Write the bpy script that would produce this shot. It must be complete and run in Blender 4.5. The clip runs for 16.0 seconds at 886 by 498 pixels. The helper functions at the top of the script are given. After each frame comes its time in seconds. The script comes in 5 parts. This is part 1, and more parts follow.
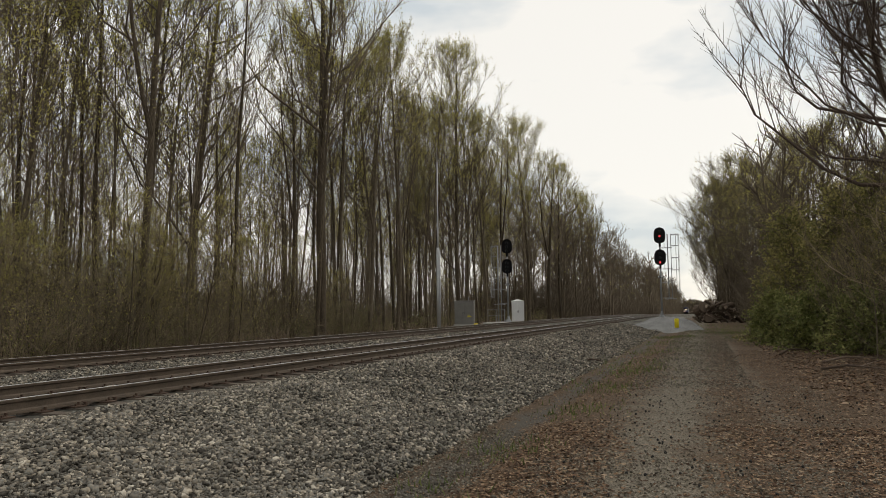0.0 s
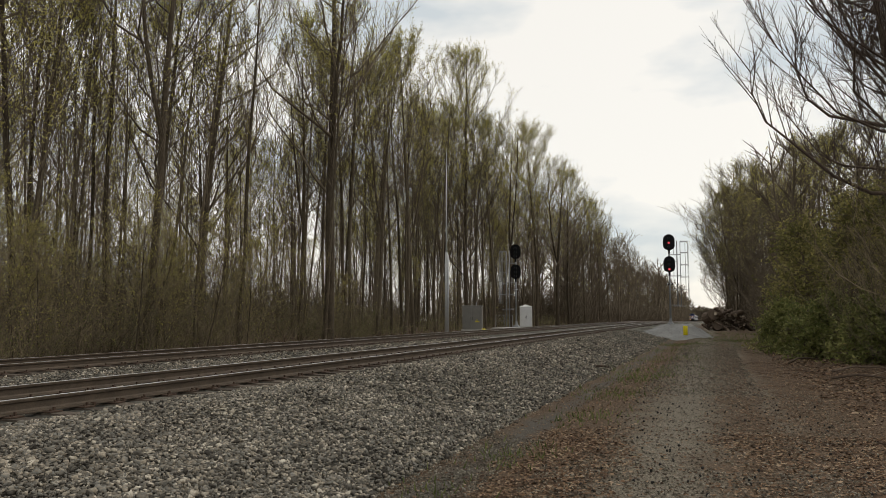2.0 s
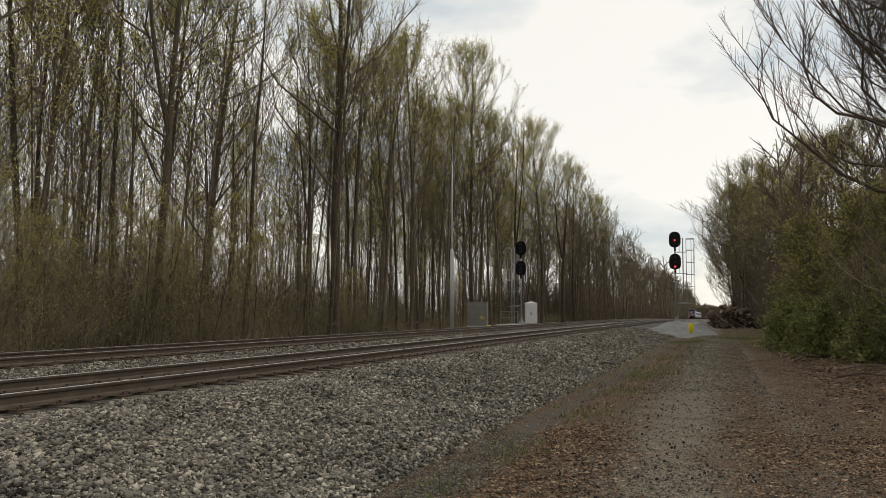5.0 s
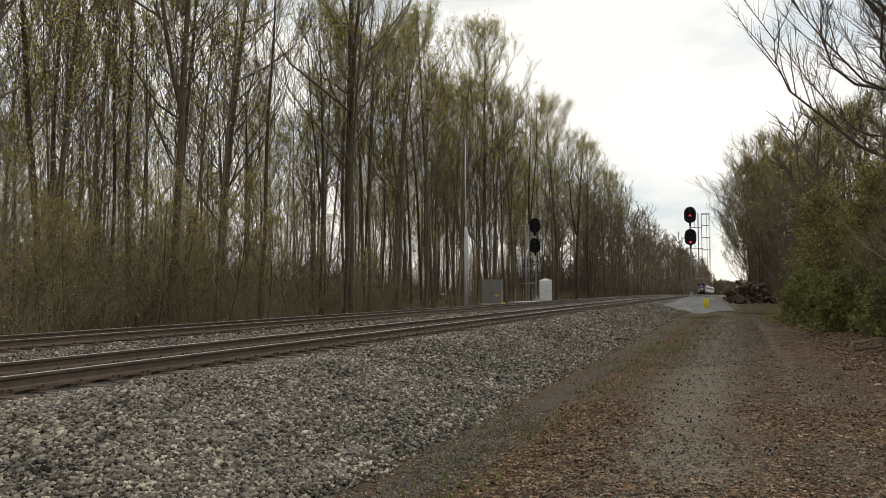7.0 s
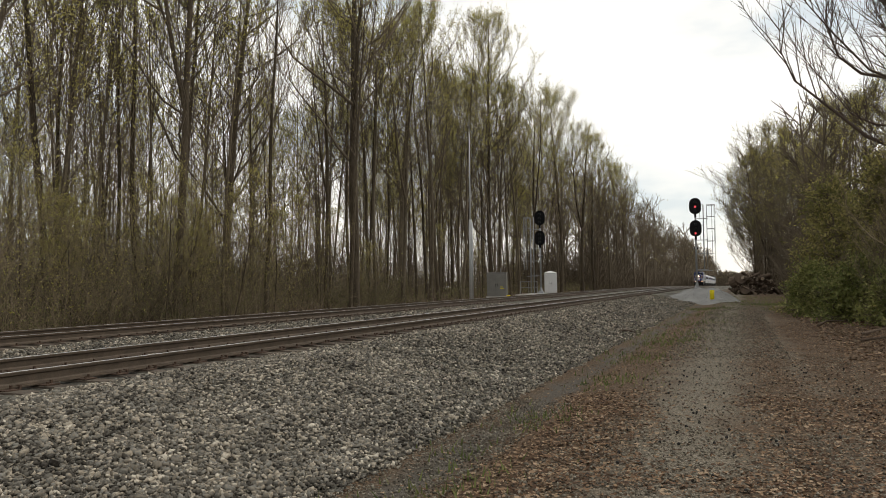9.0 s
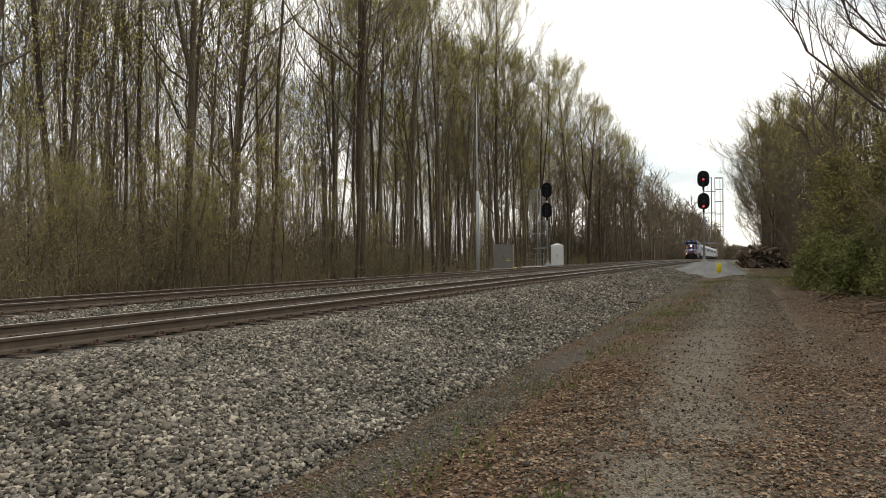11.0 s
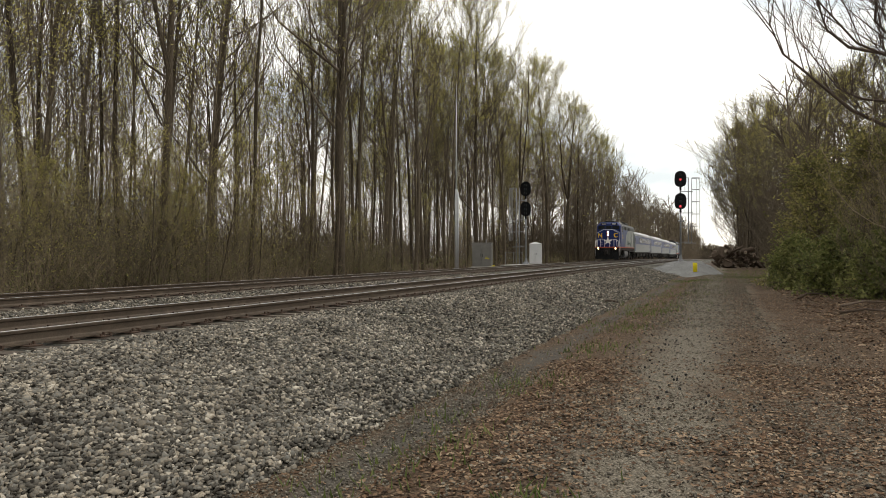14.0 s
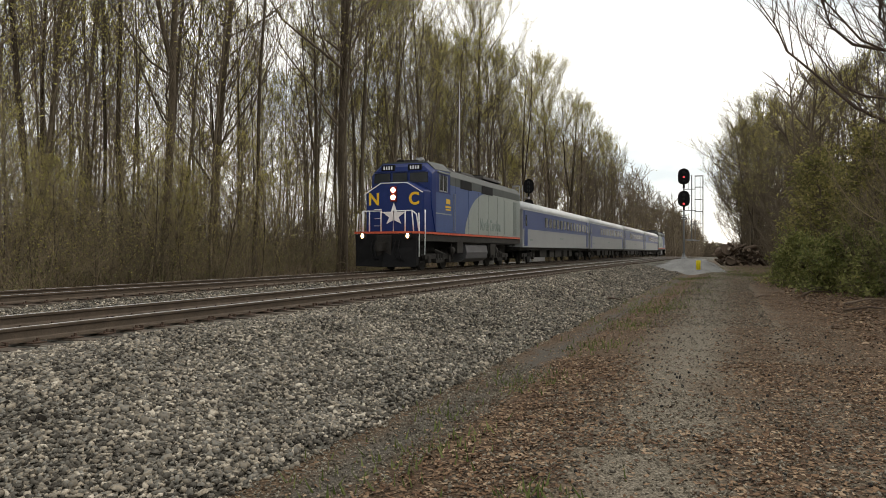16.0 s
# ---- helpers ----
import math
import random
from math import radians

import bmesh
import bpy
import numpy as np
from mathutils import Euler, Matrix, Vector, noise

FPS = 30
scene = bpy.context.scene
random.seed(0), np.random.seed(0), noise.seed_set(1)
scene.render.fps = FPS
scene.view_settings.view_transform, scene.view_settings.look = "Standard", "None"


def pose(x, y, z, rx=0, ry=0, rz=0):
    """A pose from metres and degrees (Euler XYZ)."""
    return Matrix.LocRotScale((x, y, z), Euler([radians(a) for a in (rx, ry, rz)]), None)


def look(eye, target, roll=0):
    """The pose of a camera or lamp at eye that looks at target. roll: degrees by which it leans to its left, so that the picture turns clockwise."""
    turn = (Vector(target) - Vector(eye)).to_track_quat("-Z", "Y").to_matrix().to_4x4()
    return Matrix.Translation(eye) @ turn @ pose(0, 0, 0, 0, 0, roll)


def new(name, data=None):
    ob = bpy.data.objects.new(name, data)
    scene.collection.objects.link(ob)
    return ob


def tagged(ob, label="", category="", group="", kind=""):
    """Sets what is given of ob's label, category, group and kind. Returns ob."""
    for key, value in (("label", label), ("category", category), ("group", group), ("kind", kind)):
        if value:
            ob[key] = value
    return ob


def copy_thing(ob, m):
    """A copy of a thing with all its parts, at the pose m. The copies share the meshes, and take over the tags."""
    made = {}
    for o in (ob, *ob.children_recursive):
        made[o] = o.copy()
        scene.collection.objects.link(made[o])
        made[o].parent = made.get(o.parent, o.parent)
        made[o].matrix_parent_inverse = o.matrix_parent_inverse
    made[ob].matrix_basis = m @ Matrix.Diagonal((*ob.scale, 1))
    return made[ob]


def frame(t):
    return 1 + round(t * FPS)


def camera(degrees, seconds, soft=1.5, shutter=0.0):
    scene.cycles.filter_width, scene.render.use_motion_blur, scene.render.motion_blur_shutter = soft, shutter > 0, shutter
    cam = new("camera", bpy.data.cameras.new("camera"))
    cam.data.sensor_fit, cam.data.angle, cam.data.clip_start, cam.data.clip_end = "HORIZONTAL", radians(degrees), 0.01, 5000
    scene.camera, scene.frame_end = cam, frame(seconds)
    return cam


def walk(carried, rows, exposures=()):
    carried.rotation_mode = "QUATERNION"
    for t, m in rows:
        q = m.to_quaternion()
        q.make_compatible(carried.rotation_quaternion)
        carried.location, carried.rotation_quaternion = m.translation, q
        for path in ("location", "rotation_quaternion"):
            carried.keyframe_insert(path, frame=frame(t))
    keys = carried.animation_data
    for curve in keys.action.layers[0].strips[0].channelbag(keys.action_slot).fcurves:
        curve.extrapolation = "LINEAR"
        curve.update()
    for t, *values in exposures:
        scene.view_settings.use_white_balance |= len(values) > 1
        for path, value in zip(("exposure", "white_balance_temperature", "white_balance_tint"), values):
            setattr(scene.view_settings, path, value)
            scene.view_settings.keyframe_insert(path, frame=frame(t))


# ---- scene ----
# The world: +y runs along the track away from the camera, x to the right of it, z up from the service path.
EYE = 1.6
RAIL_TOP = 0.72
BED = 0.515
TRACKS = (-8.38, -14.05)
GAUGE = 1.505

cam = camera(60.0, 16.0, soft=0.7)
PATH = [(0, 18.79, 4.6, -0.62), (0.5, 18.63, 4.79, -0.75), (1, 18.69, 4.83, -0.38), (1.5, 19.09, 5.04, -0.28), (2, 19.43, 4.95, 0.01), (2.5, 19.79, 4.85, 0.83), (3, 19.94, 4.66, 0.77), (3.5, 20.18, 4.71, 0.31), (4, 19.82, 4.7, 0.5), (6.5, 20.27, 4.24, -0.25), (7, 20.88, 3.06, -0.26), (7.5, 21.07, 2.54, -0.39), (8, 21.06, 2.55, -0.51), (10.5, 21.67, 2.14, -0.67), (11, 21.75, 0.5, -0.36), (11.5, 21.32, 0.46, -0.06), (12, 21.1, 0.46, 0.03), (12.5, 20.78, 0.37, -0.07), (13, 20.33, 0.4, -0.07), (13.5, 20.21, 0.38, -0.15), (14, 20.17, 0.34, 0.0), (14.5, 20.15, 0.25, -0.06), (15, 20.04, 0.13, 0.13), (15.5, 20.16, 0.11, 0.22), (16, 20.39, 0.15, 0.05)]


def cam_pose(yaw, pitch, roll, t):
    # the eye sinks a little as the arms tire
    lift = 0.085 if t < 4.1 else 0.06 if t < 8.1 else 0.03 if t < 10.6 else 0.0
    return Matrix.Translation((0, 0, EYE + lift)) @ pose(0, 0, 0, 0, 0, yaw) @ pose(0, 0, 0, 90 + pitch) @ pose(0, 0, 0, 0, 0, roll)


walk(cam, [(t, cam_pose(y, p, r, t)) for t, y, p, r in PATH],
     exposures=[(0, -0.05, 7250, 12), (6.3, 0.0, 7250, 12), (7.2, 0.15, 7250, 12), (10.6, 0.2, 7250, 12), (11.2, 0.35, 7250, 12), (16, 0.35, 7250, 12)])

# ---- light: a bright, thinly overcast spring sky ----
SUN_AZ, SUN_EL = 35.0, 38.0
world = bpy.data.worlds.new("overcast_sky")
scene.world = world
world.use_nodes = True
wt = world.node_tree
for n in list(wt.nodes):
    wt.nodes.remove(n)


def wnode(kind, **kw):
    n = wt.nodes.new(kind)
    for k, v in kw.items():
        n.inputs[k].default_value = v
    return n


sky = wt.nodes.new("ShaderNodeTexSky")
sky.sky_type = "NISHITA"
sky.sun_disc = False
sky.sun_elevation, sky.sun_rotation = radians(SUN_EL), radians(SUN_AZ)
gen = wt.nodes.new("ShaderNodeTexCoord")
mp = wnode("ShaderNodeMapping", Scale=(1.0, 1.0, 2.6))
clouds = wnode("ShaderNodeTexNoise", Scale=3.2, Detail=5.0, Roughness=0.5)
ramp = wt.nodes.new("ShaderNodeValToRGB")
ramp.color_ramp.elements[0].position, ramp.color_ramp.elements[0].color = 0.38, (0.62, 0.72, 0.80, 1)
ramp.color_ramp.elements[1].position, ramp.color_ramp.elements[1].color = 0.52, (0.95, 0.985, 0.99, 1)
cloud_bg = wnode("ShaderNodeBackground", Strength=1.06)
sky_bg = wnode("ShaderNodeBackground", Strength=0.1)
mixs = wnode("ShaderNodeMixShader", Fac=0.86)
wout = wt.nodes.new("ShaderNodeOutputWorld")
wt.links.new(gen.outputs["Generated"], mp.inputs["Vector"])
wt.links.new(mp.outputs[0], clouds.inputs["Vector"])
wt.links.new(clouds.outputs["Fac"], ramp.inputs["Fac"])
wt.links.new(ramp.outputs["Color"], cloud_bg.inputs["Color"])
wt.links.new(sky.outputs["Color"], sky_bg.inputs["Color"])
wt.links.new(sky_bg.outputs[0], mixs.inputs[1])
wt.links.new(cloud_bg.outputs[0], mixs.inputs[2])
wt.links.new(mixs.outputs[0], wout.inputs["Surface"])

sun = bpy.data.lights.new("sun", "SUN")
sun.energy, sun.angle, sun.color = 0.6, radians(16), (1.0, 0.95, 0.87)
sun_ob = new("sun", sun)
a, e = radians(SUN_AZ), radians(SUN_EL)
sun_ob.matrix_world = look((0, 0, 60), (-math.sin(a) * math.cos(e) * 50, -math.cos(a) * math.cos(e) * 50, 60 - math.sin(e) * 50))


# ---- materials ----
def material(name, stops, scale=4.0, rough=0.8, metal=0.0, bump=0.3, bump_scale=None, fine=None, island=0.0, objrand=0.0, stretch=(1, 1, 1), detail=6.0, spec=0.3, through_light=0.0, dist=0.02):
    """Two-scale noise colour over the given stops, fine relief, and a shift per island or object."""
    m = bpy.data.materials.new(name)
    m.use_nodes = True
    nt = m.node_tree
    bsdf = nt.nodes["Principled BSDF"]
    tc = nt.nodes.new("ShaderNodeTexCoord")
    mp = nt.nodes.new("ShaderNodeMapping")
    mp.inputs["Scale"].default_value = stretch
    n1 = nt.nodes.new("ShaderNodeTexNoise")
    n1.inputs["Scale"].default_value, n1.inputs["Detail"].default_value = scale, detail
    nt.links.new(tc.outputs["Object"], mp.inputs["Vector"])
    nt.links.new(mp.outputs[0], n1.inputs["Vector"])
    fac = n1.outputs["Fac"]
    if fine:
        n2 = nt.nodes.new("ShaderNodeTexNoise")
        n2.inputs["Scale"].default_value, n2.inputs["Detail"].default_value = fine, 3.0
        nt.links.new(mp.outputs[0], n2.inputs["Vector"])
        mm = nt.nodes.new("ShaderNodeMath")
        mm.operation = "MULTIPLY_ADD"
        mm.inputs[1].default_value, mm.inputs[2].default_value = 0.5, 0.0
        nt.links.new(n2.outputs["Fac"], mm.inputs[0])
        m2 = nt.nodes.new("ShaderNodeMath")
        m2.operation = "MULTIPLY_ADD"
        m2.inputs[1].default_value = 0.5
        nt.links.new(fac, m2.inputs[0])
        nt.links.new(mm.outputs[0], m2.inputs[2])
        fac = m2.outputs[0]
    if island or objrand:
        src = nt.nodes.new("ShaderNodeNewGeometry" if island else "ShaderNodeObjectInfo")
        out = src.outputs["Random Per Island" if island else "Random"]
        s = nt.nodes.new("ShaderNodeMath")
        s.operation = "SUBTRACT"
        s.inputs[1].default_value = 0.5
        nt.links.new(out, s.inputs[0])
        k = nt.nodes.new("ShaderNodeMath")
        k.operation = "MULTIPLY_ADD"
        k.inputs[1].default_value = island or objrand
        nt.links.new(s.outputs[0], k.inputs[0])
        nt.links.new(fac, k.inputs[2])
        fac = k.outputs[0]
    r = nt.nodes.new("ShaderNodeValToRGB")
    els = r.color_ramp.elements
    els[0].position, els[0].color = stops[0][0], (*stops[0][1], 1)
    els[1].position, els[1].color = stops[-1][0], (*stops[-1][1], 1)
    for p, c in stops[1:-1]:
        x = els.new(p)
        x.color = (*c, 1)
    nt.links.new(fac, r.inputs["Fac"])
    nt.links.new(r.outputs["Color"], bsdf.inputs["Base Color"])
    bsdf.inputs["Roughness"].default_value, bsdf.inputs["Metallic"].default_value = rough, metal
    bsdf.inputs["Specular IOR Level"].default_value = spec
    if bump:
        nb = nt.nodes.new("ShaderNodeTexNoise")
        nb.inputs["Scale"].default_value, nb.inputs["Detail"].default_value = bump_scale or scale * 4, 4.0
        nt.links.new(mp.outputs[0], nb.inputs["Vector"])
        b = nt.nodes.new("ShaderNodeBump")
        b.inputs["Strength"].default_value, b.inputs["Distance"].default_value = bump, dist
        nt.links.new(nb.outputs["Fac"], b.inputs["Height"])
        nt.links.new(b.outputs[0], bsdf.inputs["Normal"])
    if through_light:
        tr = nt.nodes.new("ShaderNodeBsdfTranslucent")
        mx = nt.nodes.new("ShaderNodeMixShader")
        mx.inputs[0].default_value = through_light
        nt.links.new(r.outputs["Color"], tr.inputs["Color"])
        nt.links.new(bsdf.outputs[0], mx.inputs[1])
        nt.links.new(tr.outputs[0], mx.inputs[2])
        nt.links.new(mx.outputs[0], nt.nodes["Material Output"].inputs["Surface"])
    return m


def glow(name, color, strength):
    m = bpy.data.materials.new(name)
    m.use_nodes = True
    b = m.node_tree.nodes["Principled BSDF"]
    b.inputs["Base Color"].default_value = (*color, 1)
    b.inputs["Emission Color"].default_value = (*color, 1)
    b.inputs["Emission Strength"].default_value = strength
    return m


def tone(c, k=0.75, up=1.25):
    return [(0.3, tuple(v * k for v in c)), (0.7, tuple(min(1, v * up) for v in c))]


M_STONE = material("ballast_stone", [(0.10, (0.02, 0.016, 0.012)), (0.28, (0.08, 0.071, 0.058)), (0.40, (0.142, 0.131, 0.112)), (0.50, (0.19, 0.16, 0.122)), (0.60, (0.195, 0.19, 0.17)), (0.72, (0.31, 0.262, 0.20)), (0.88, (0.58, 0.52, 0.43))], scale=1.3, fine=26, rough=0.9, bump=0.35, bump_scale=60, island=0.65, dist=0.006)
M_STONE_PIECE = material("ballast_stone_piece", [(0.10, (0.02, 0.016, 0.012)), (0.28, (0.08, 0.071, 0.058)), (0.40, (0.142, 0.131, 0.112)), (0.50, (0.19, 0.16, 0.122)), (0.60, (0.195, 0.19, 0.17)), (0.72, (0.31, 0.262, 0.20)), (0.88, (0.58, 0.52, 0.43))], scale=1.3, fine=26, rough=0.9, bump=0.35, bump_scale=60, objrand=0.65, dist=0.006)
# Stone speckle, darkened to stand for the shade in gaps between loose stones.
M_BED_SHADED = material("ballast_bed", [(0.36, (0.012, 0.011, 0.009)), (0.5, (0.075, 0.069, 0.056)), (0.64, (0.25, 0.235, 0.195))], scale=0.7, fine=11, rough=0.95, bump=0.9, bump_scale=17, dist=0.05)
M_FINES = material("path_gravel", [(0.2, (0.07, 0.06, 0.048)), (0.5, (0.15, 0.13, 0.10)), (0.8, (0.29, 0.26, 0.21))], scale=3, fine=40, rough=0.95, bump=0.4, island=0.6, dist=0.004)
M_MOUND = material("crusher_fines", [(0.25, (0.13, 0.13, 0.13)), (0.6, (0.26, 0.26, 0.255)), (0.8, (0.36, 0.36, 0.35))], scale=0.8, fine=12, rough=0.95, bump=0.7, bump_scale=9, dist=0.04)
M_RAIL = material("rusty_rail_steel", [(0.25, (0.042, 0.032, 0.024)), (0.55, (0.10, 0.074, 0.053)), (0.8, (0.17, 0.125, 0.09))], scale=5, fine=60, rough=0.6, metal=0.25, bump=0.15, spec=0.4)
M_RAIL_TOP = material("polished_rail_head", tone((0.8, 0.8, 0.8), 0.85, 1.15), scale=9, rough=0.5, metal=0.9, bump=0.03)
M_PLATE = material("rusted_plate", tone((0.085, 0.055, 0.04)), scale=14, rough=0.85, metal=0.2)
M_TIE = material("creosoted_timber", [(0.3, (0.045, 0.034, 0.026)), (0.7, (0.15, 0.12, 0.095))], scale=6, fine=40, stretch=(0.3, 3, 3), rough=0.9, objrand=0.3, bump=0.5)
M_BARK = material("grey_brown_bark", [(0.25, (0.04, 0.03, 0.02)), (0.5, (0.09, 0.07, 0.048)), (0.75, (0.165, 0.135, 0.095))], scale=3, fine=18, stretch=(1, 1, 0.25), rough=0.95, objrand=0.35, bump=0.6, bump_scale=22, dist=0.03)
M_TWIG = material("bare_twig_bark", [(0.2, (0.068, 0.054, 0.039)), (0.8, (0.205, 0.163, 0.115))], scale=0.8, rough=0.95, objrand=0.35, bump=0)
M_TWIG_RED = material("reddish_bare_twig", [(0.2, (0.035, 0.025, 0.019)), (0.8, (0.11, 0.08, 0.062))], scale=0.8, rough=0.95, objrand=0.3, bump=0)
M_BUD = material("spring_leaf_buds", [(0.2, (0.28, 0.25, 0.06)), (0.5, (0.46, 0.425, 0.12)), (0.8, (0.62, 0.565, 0.20))], scale=0.3, rough=0.7, island=0.5, bump=0, through_light=0.6)
M_LEAF = material("green_shrub_leaves", [(0.2, (0.10, 0.12, 0.034)), (0.55, (0.205, 0.22, 0.07)), (0.85, (0.36, 0.35, 0.135))], scale=0.5, rough=0.6, island=0.6, bump=0, through_light=0.4)
M_CEDAR = material("evergreen_sprays", [(0.2, (0.105, 0.105, 0.032)), (0.55, (0.23, 0.215, 0.075)), (0.85, (0.42, 0.36, 0.14))], scale=0.5, rough=0.75, island=0.6, bump=0, through_light=0.4)
M_BRUSH = material("dry_brush_stems", [(0.2, (0.075, 0.058, 0.038)), (0.5, (0.17, 0.135, 0.088)), (0.85, (0.34, 0.275, 0.185))], scale=0.5, rough=0.95, island=0.7, bump=0)
M_DEAD = material("dead_leaves", [(0.1, (0.05, 0.027, 0.015)), (0.45, (0.135, 0.075, 0.042)), (0.75, (0.23, 0.145, 0.086)), (0.95, (0.35, 0.255, 0.17))], scale=2, rough=0.85, island=0.9, bump=0)
M_GRASS = material("grass_blades", [(0.2, (0.06, 0.09, 0.02)), (0.8, (0.20, 0.22, 0.08))], scale=1, rough=0.8, island=0.6, bump=0, through_light=0.3)
M_GALV = material("galvanised_steel", tone((0.30, 0.31, 0.325), 0.8, 1.15), scale=3, fine=30, rough=0.5, metal=0.6, bump=0.05)
M_POLE = material("pale_galvanised_pole", tone((0.46, 0.47, 0.48), 0.85, 1.12), scale=3, fine=30, rough=0.55, metal=0.15, bump=0.05)
M_CAB_W = material("white_painted_steel", tone((0.70, 0.71, 0.71), 0.9, 1.08), scale=2, fine=20, rough=0.45, bump=0.04)
M_CAB_G = material("weathered_aluminium", tone((0.21, 0.205, 0.19), 0.8, 1.15), scale=2, fine=20, rough=0.6, metal=0.3, bump=0.05)
M_BLACK = material("matt_black_paint", tone((0.010, 0.010, 0.011)), scale=3, rough=0.7, bump=0.05, spec=0.12)
M_GRIME = material("black_running_gear", [(0.3, (0.007, 0.0065, 0.006)), (0.7, (0.03, 0.027, 0.024))], scale=3, fine=20, rough=0.75, bump=0.2)
M_YELLOW = material("yellow_plastic", tone((0.75, 0.60, 0.02), 0.85, 1.1), scale=4, rough=0.5, bump=0.05)
M_CONC = material("concrete", tone((0.40, 0.39, 0.36)), scale=4, fine=30, rough=0.9)
M_LOG = material("weathered_log_bark", [(0.25, (0.05, 0.035, 0.026)), (0.55, (0.13, 0.095, 0.07)), (0.8, (0.26, 0.20, 0.16))], scale=3, fine=20, stretch=(1, 1, 1), rough=0.95, objrand=0.6, bump=0.6)
M_LOG_END = material("sawn_log_end", tone((0.42, 0.34, 0.27)), scale=9, rough=0.9)
M_BLUE = material("royal_blue_loco_paint", tone((0.008, 0.024, 0.125), 0.88, 1.1), scale=1.5, fine=12, rough=0.4, bump=0.03, spec=0.25)
M_SLATE = material("slate_blue_loco_paint", tone((0.06, 0.095, 0.22), 0.88, 1.1), scale=1.5, fine=12, rough=0.45, bump=0.03, spec=0.25)
M_PALE = material("pale_grey_loco_paint", tone((0.27, 0.30, 0.28), 0.9, 1.08), scale=1.5, fine=12, rough=0.45, bump=0.03)
M_ROOFG = material("sooty_grey_paint", tone((0.065, 0.073, 0.071), 0.75, 1.2), scale=1.2, fine=10, rough=0.6, bump=0.05)
M_ORANGE = material("red_orange_sill_stripe", tone((0.55, 0.10, 0.05), 0.85, 1.1), scale=3, rough=0.5, bump=0)
M_CARBLUE = material("coach_blue_paint", tone((0.045, 0.07, 0.18), 0.9, 1.1), scale=0.8, fine=8, rough=0.4, bump=0.03)
M_CARWHITE = material("coach_silver_paint", tone((0.30, 0.31, 0.315), 0.9, 1.08), scale=0.8, fine=8, rough=0.5, metal=0.1, bump=0.03)
M_CARROOF = material("coach_roof_silver", tone((0.50, 0.52, 0.53), 0.8, 1.1), scale=0.6, fine=7, rough=0.55, metal=0.25, bump=0.04)
M_WHITE = material("white_paint", tone((0.76, 0.77, 0.78), 0.94, 1.05), scale=3, rough=0.5, bump=0)
M_GOLD = material("gold_lettering", tone((0.72, 0.45, 0.03), 0.9, 1.1), scale=3, rough=0.5, bump=0)
M_GREYTXT = material("grey_green_lettering", tone((0.20, 0.25, 0.23), 0.9, 1.1), scale=3, rough=0.5, bump=0)
M_GLASS = material("dark_tinted_glass", tone((0.02, 0.023, 0.026)), scale=2, rough=0.2, bump=0, spec=0.25)
M_STEELTANK = material("dull_tank_paint", tone((0.10, 0.10, 0.105)), scale=2, fine=14, rough=0.5, metal=0.2, bump=0.05)
M_HEAD = glow("headlight_glow", (1.0, 0.64, 0.38), 12.0)
M_DITCH = glow("ditch_light_glow", (1.0, 0.58, 0.30), 10.0)
M_REDBOX = material("dark_red_lamp_casing", tone((0.16, 0.02, 0.02), 0.85, 1.1), scale=4, rough=0.5, bump=0)
M_RED = glow("red_signal_glow", (1.0, 0.08, 0.10), 0.9)


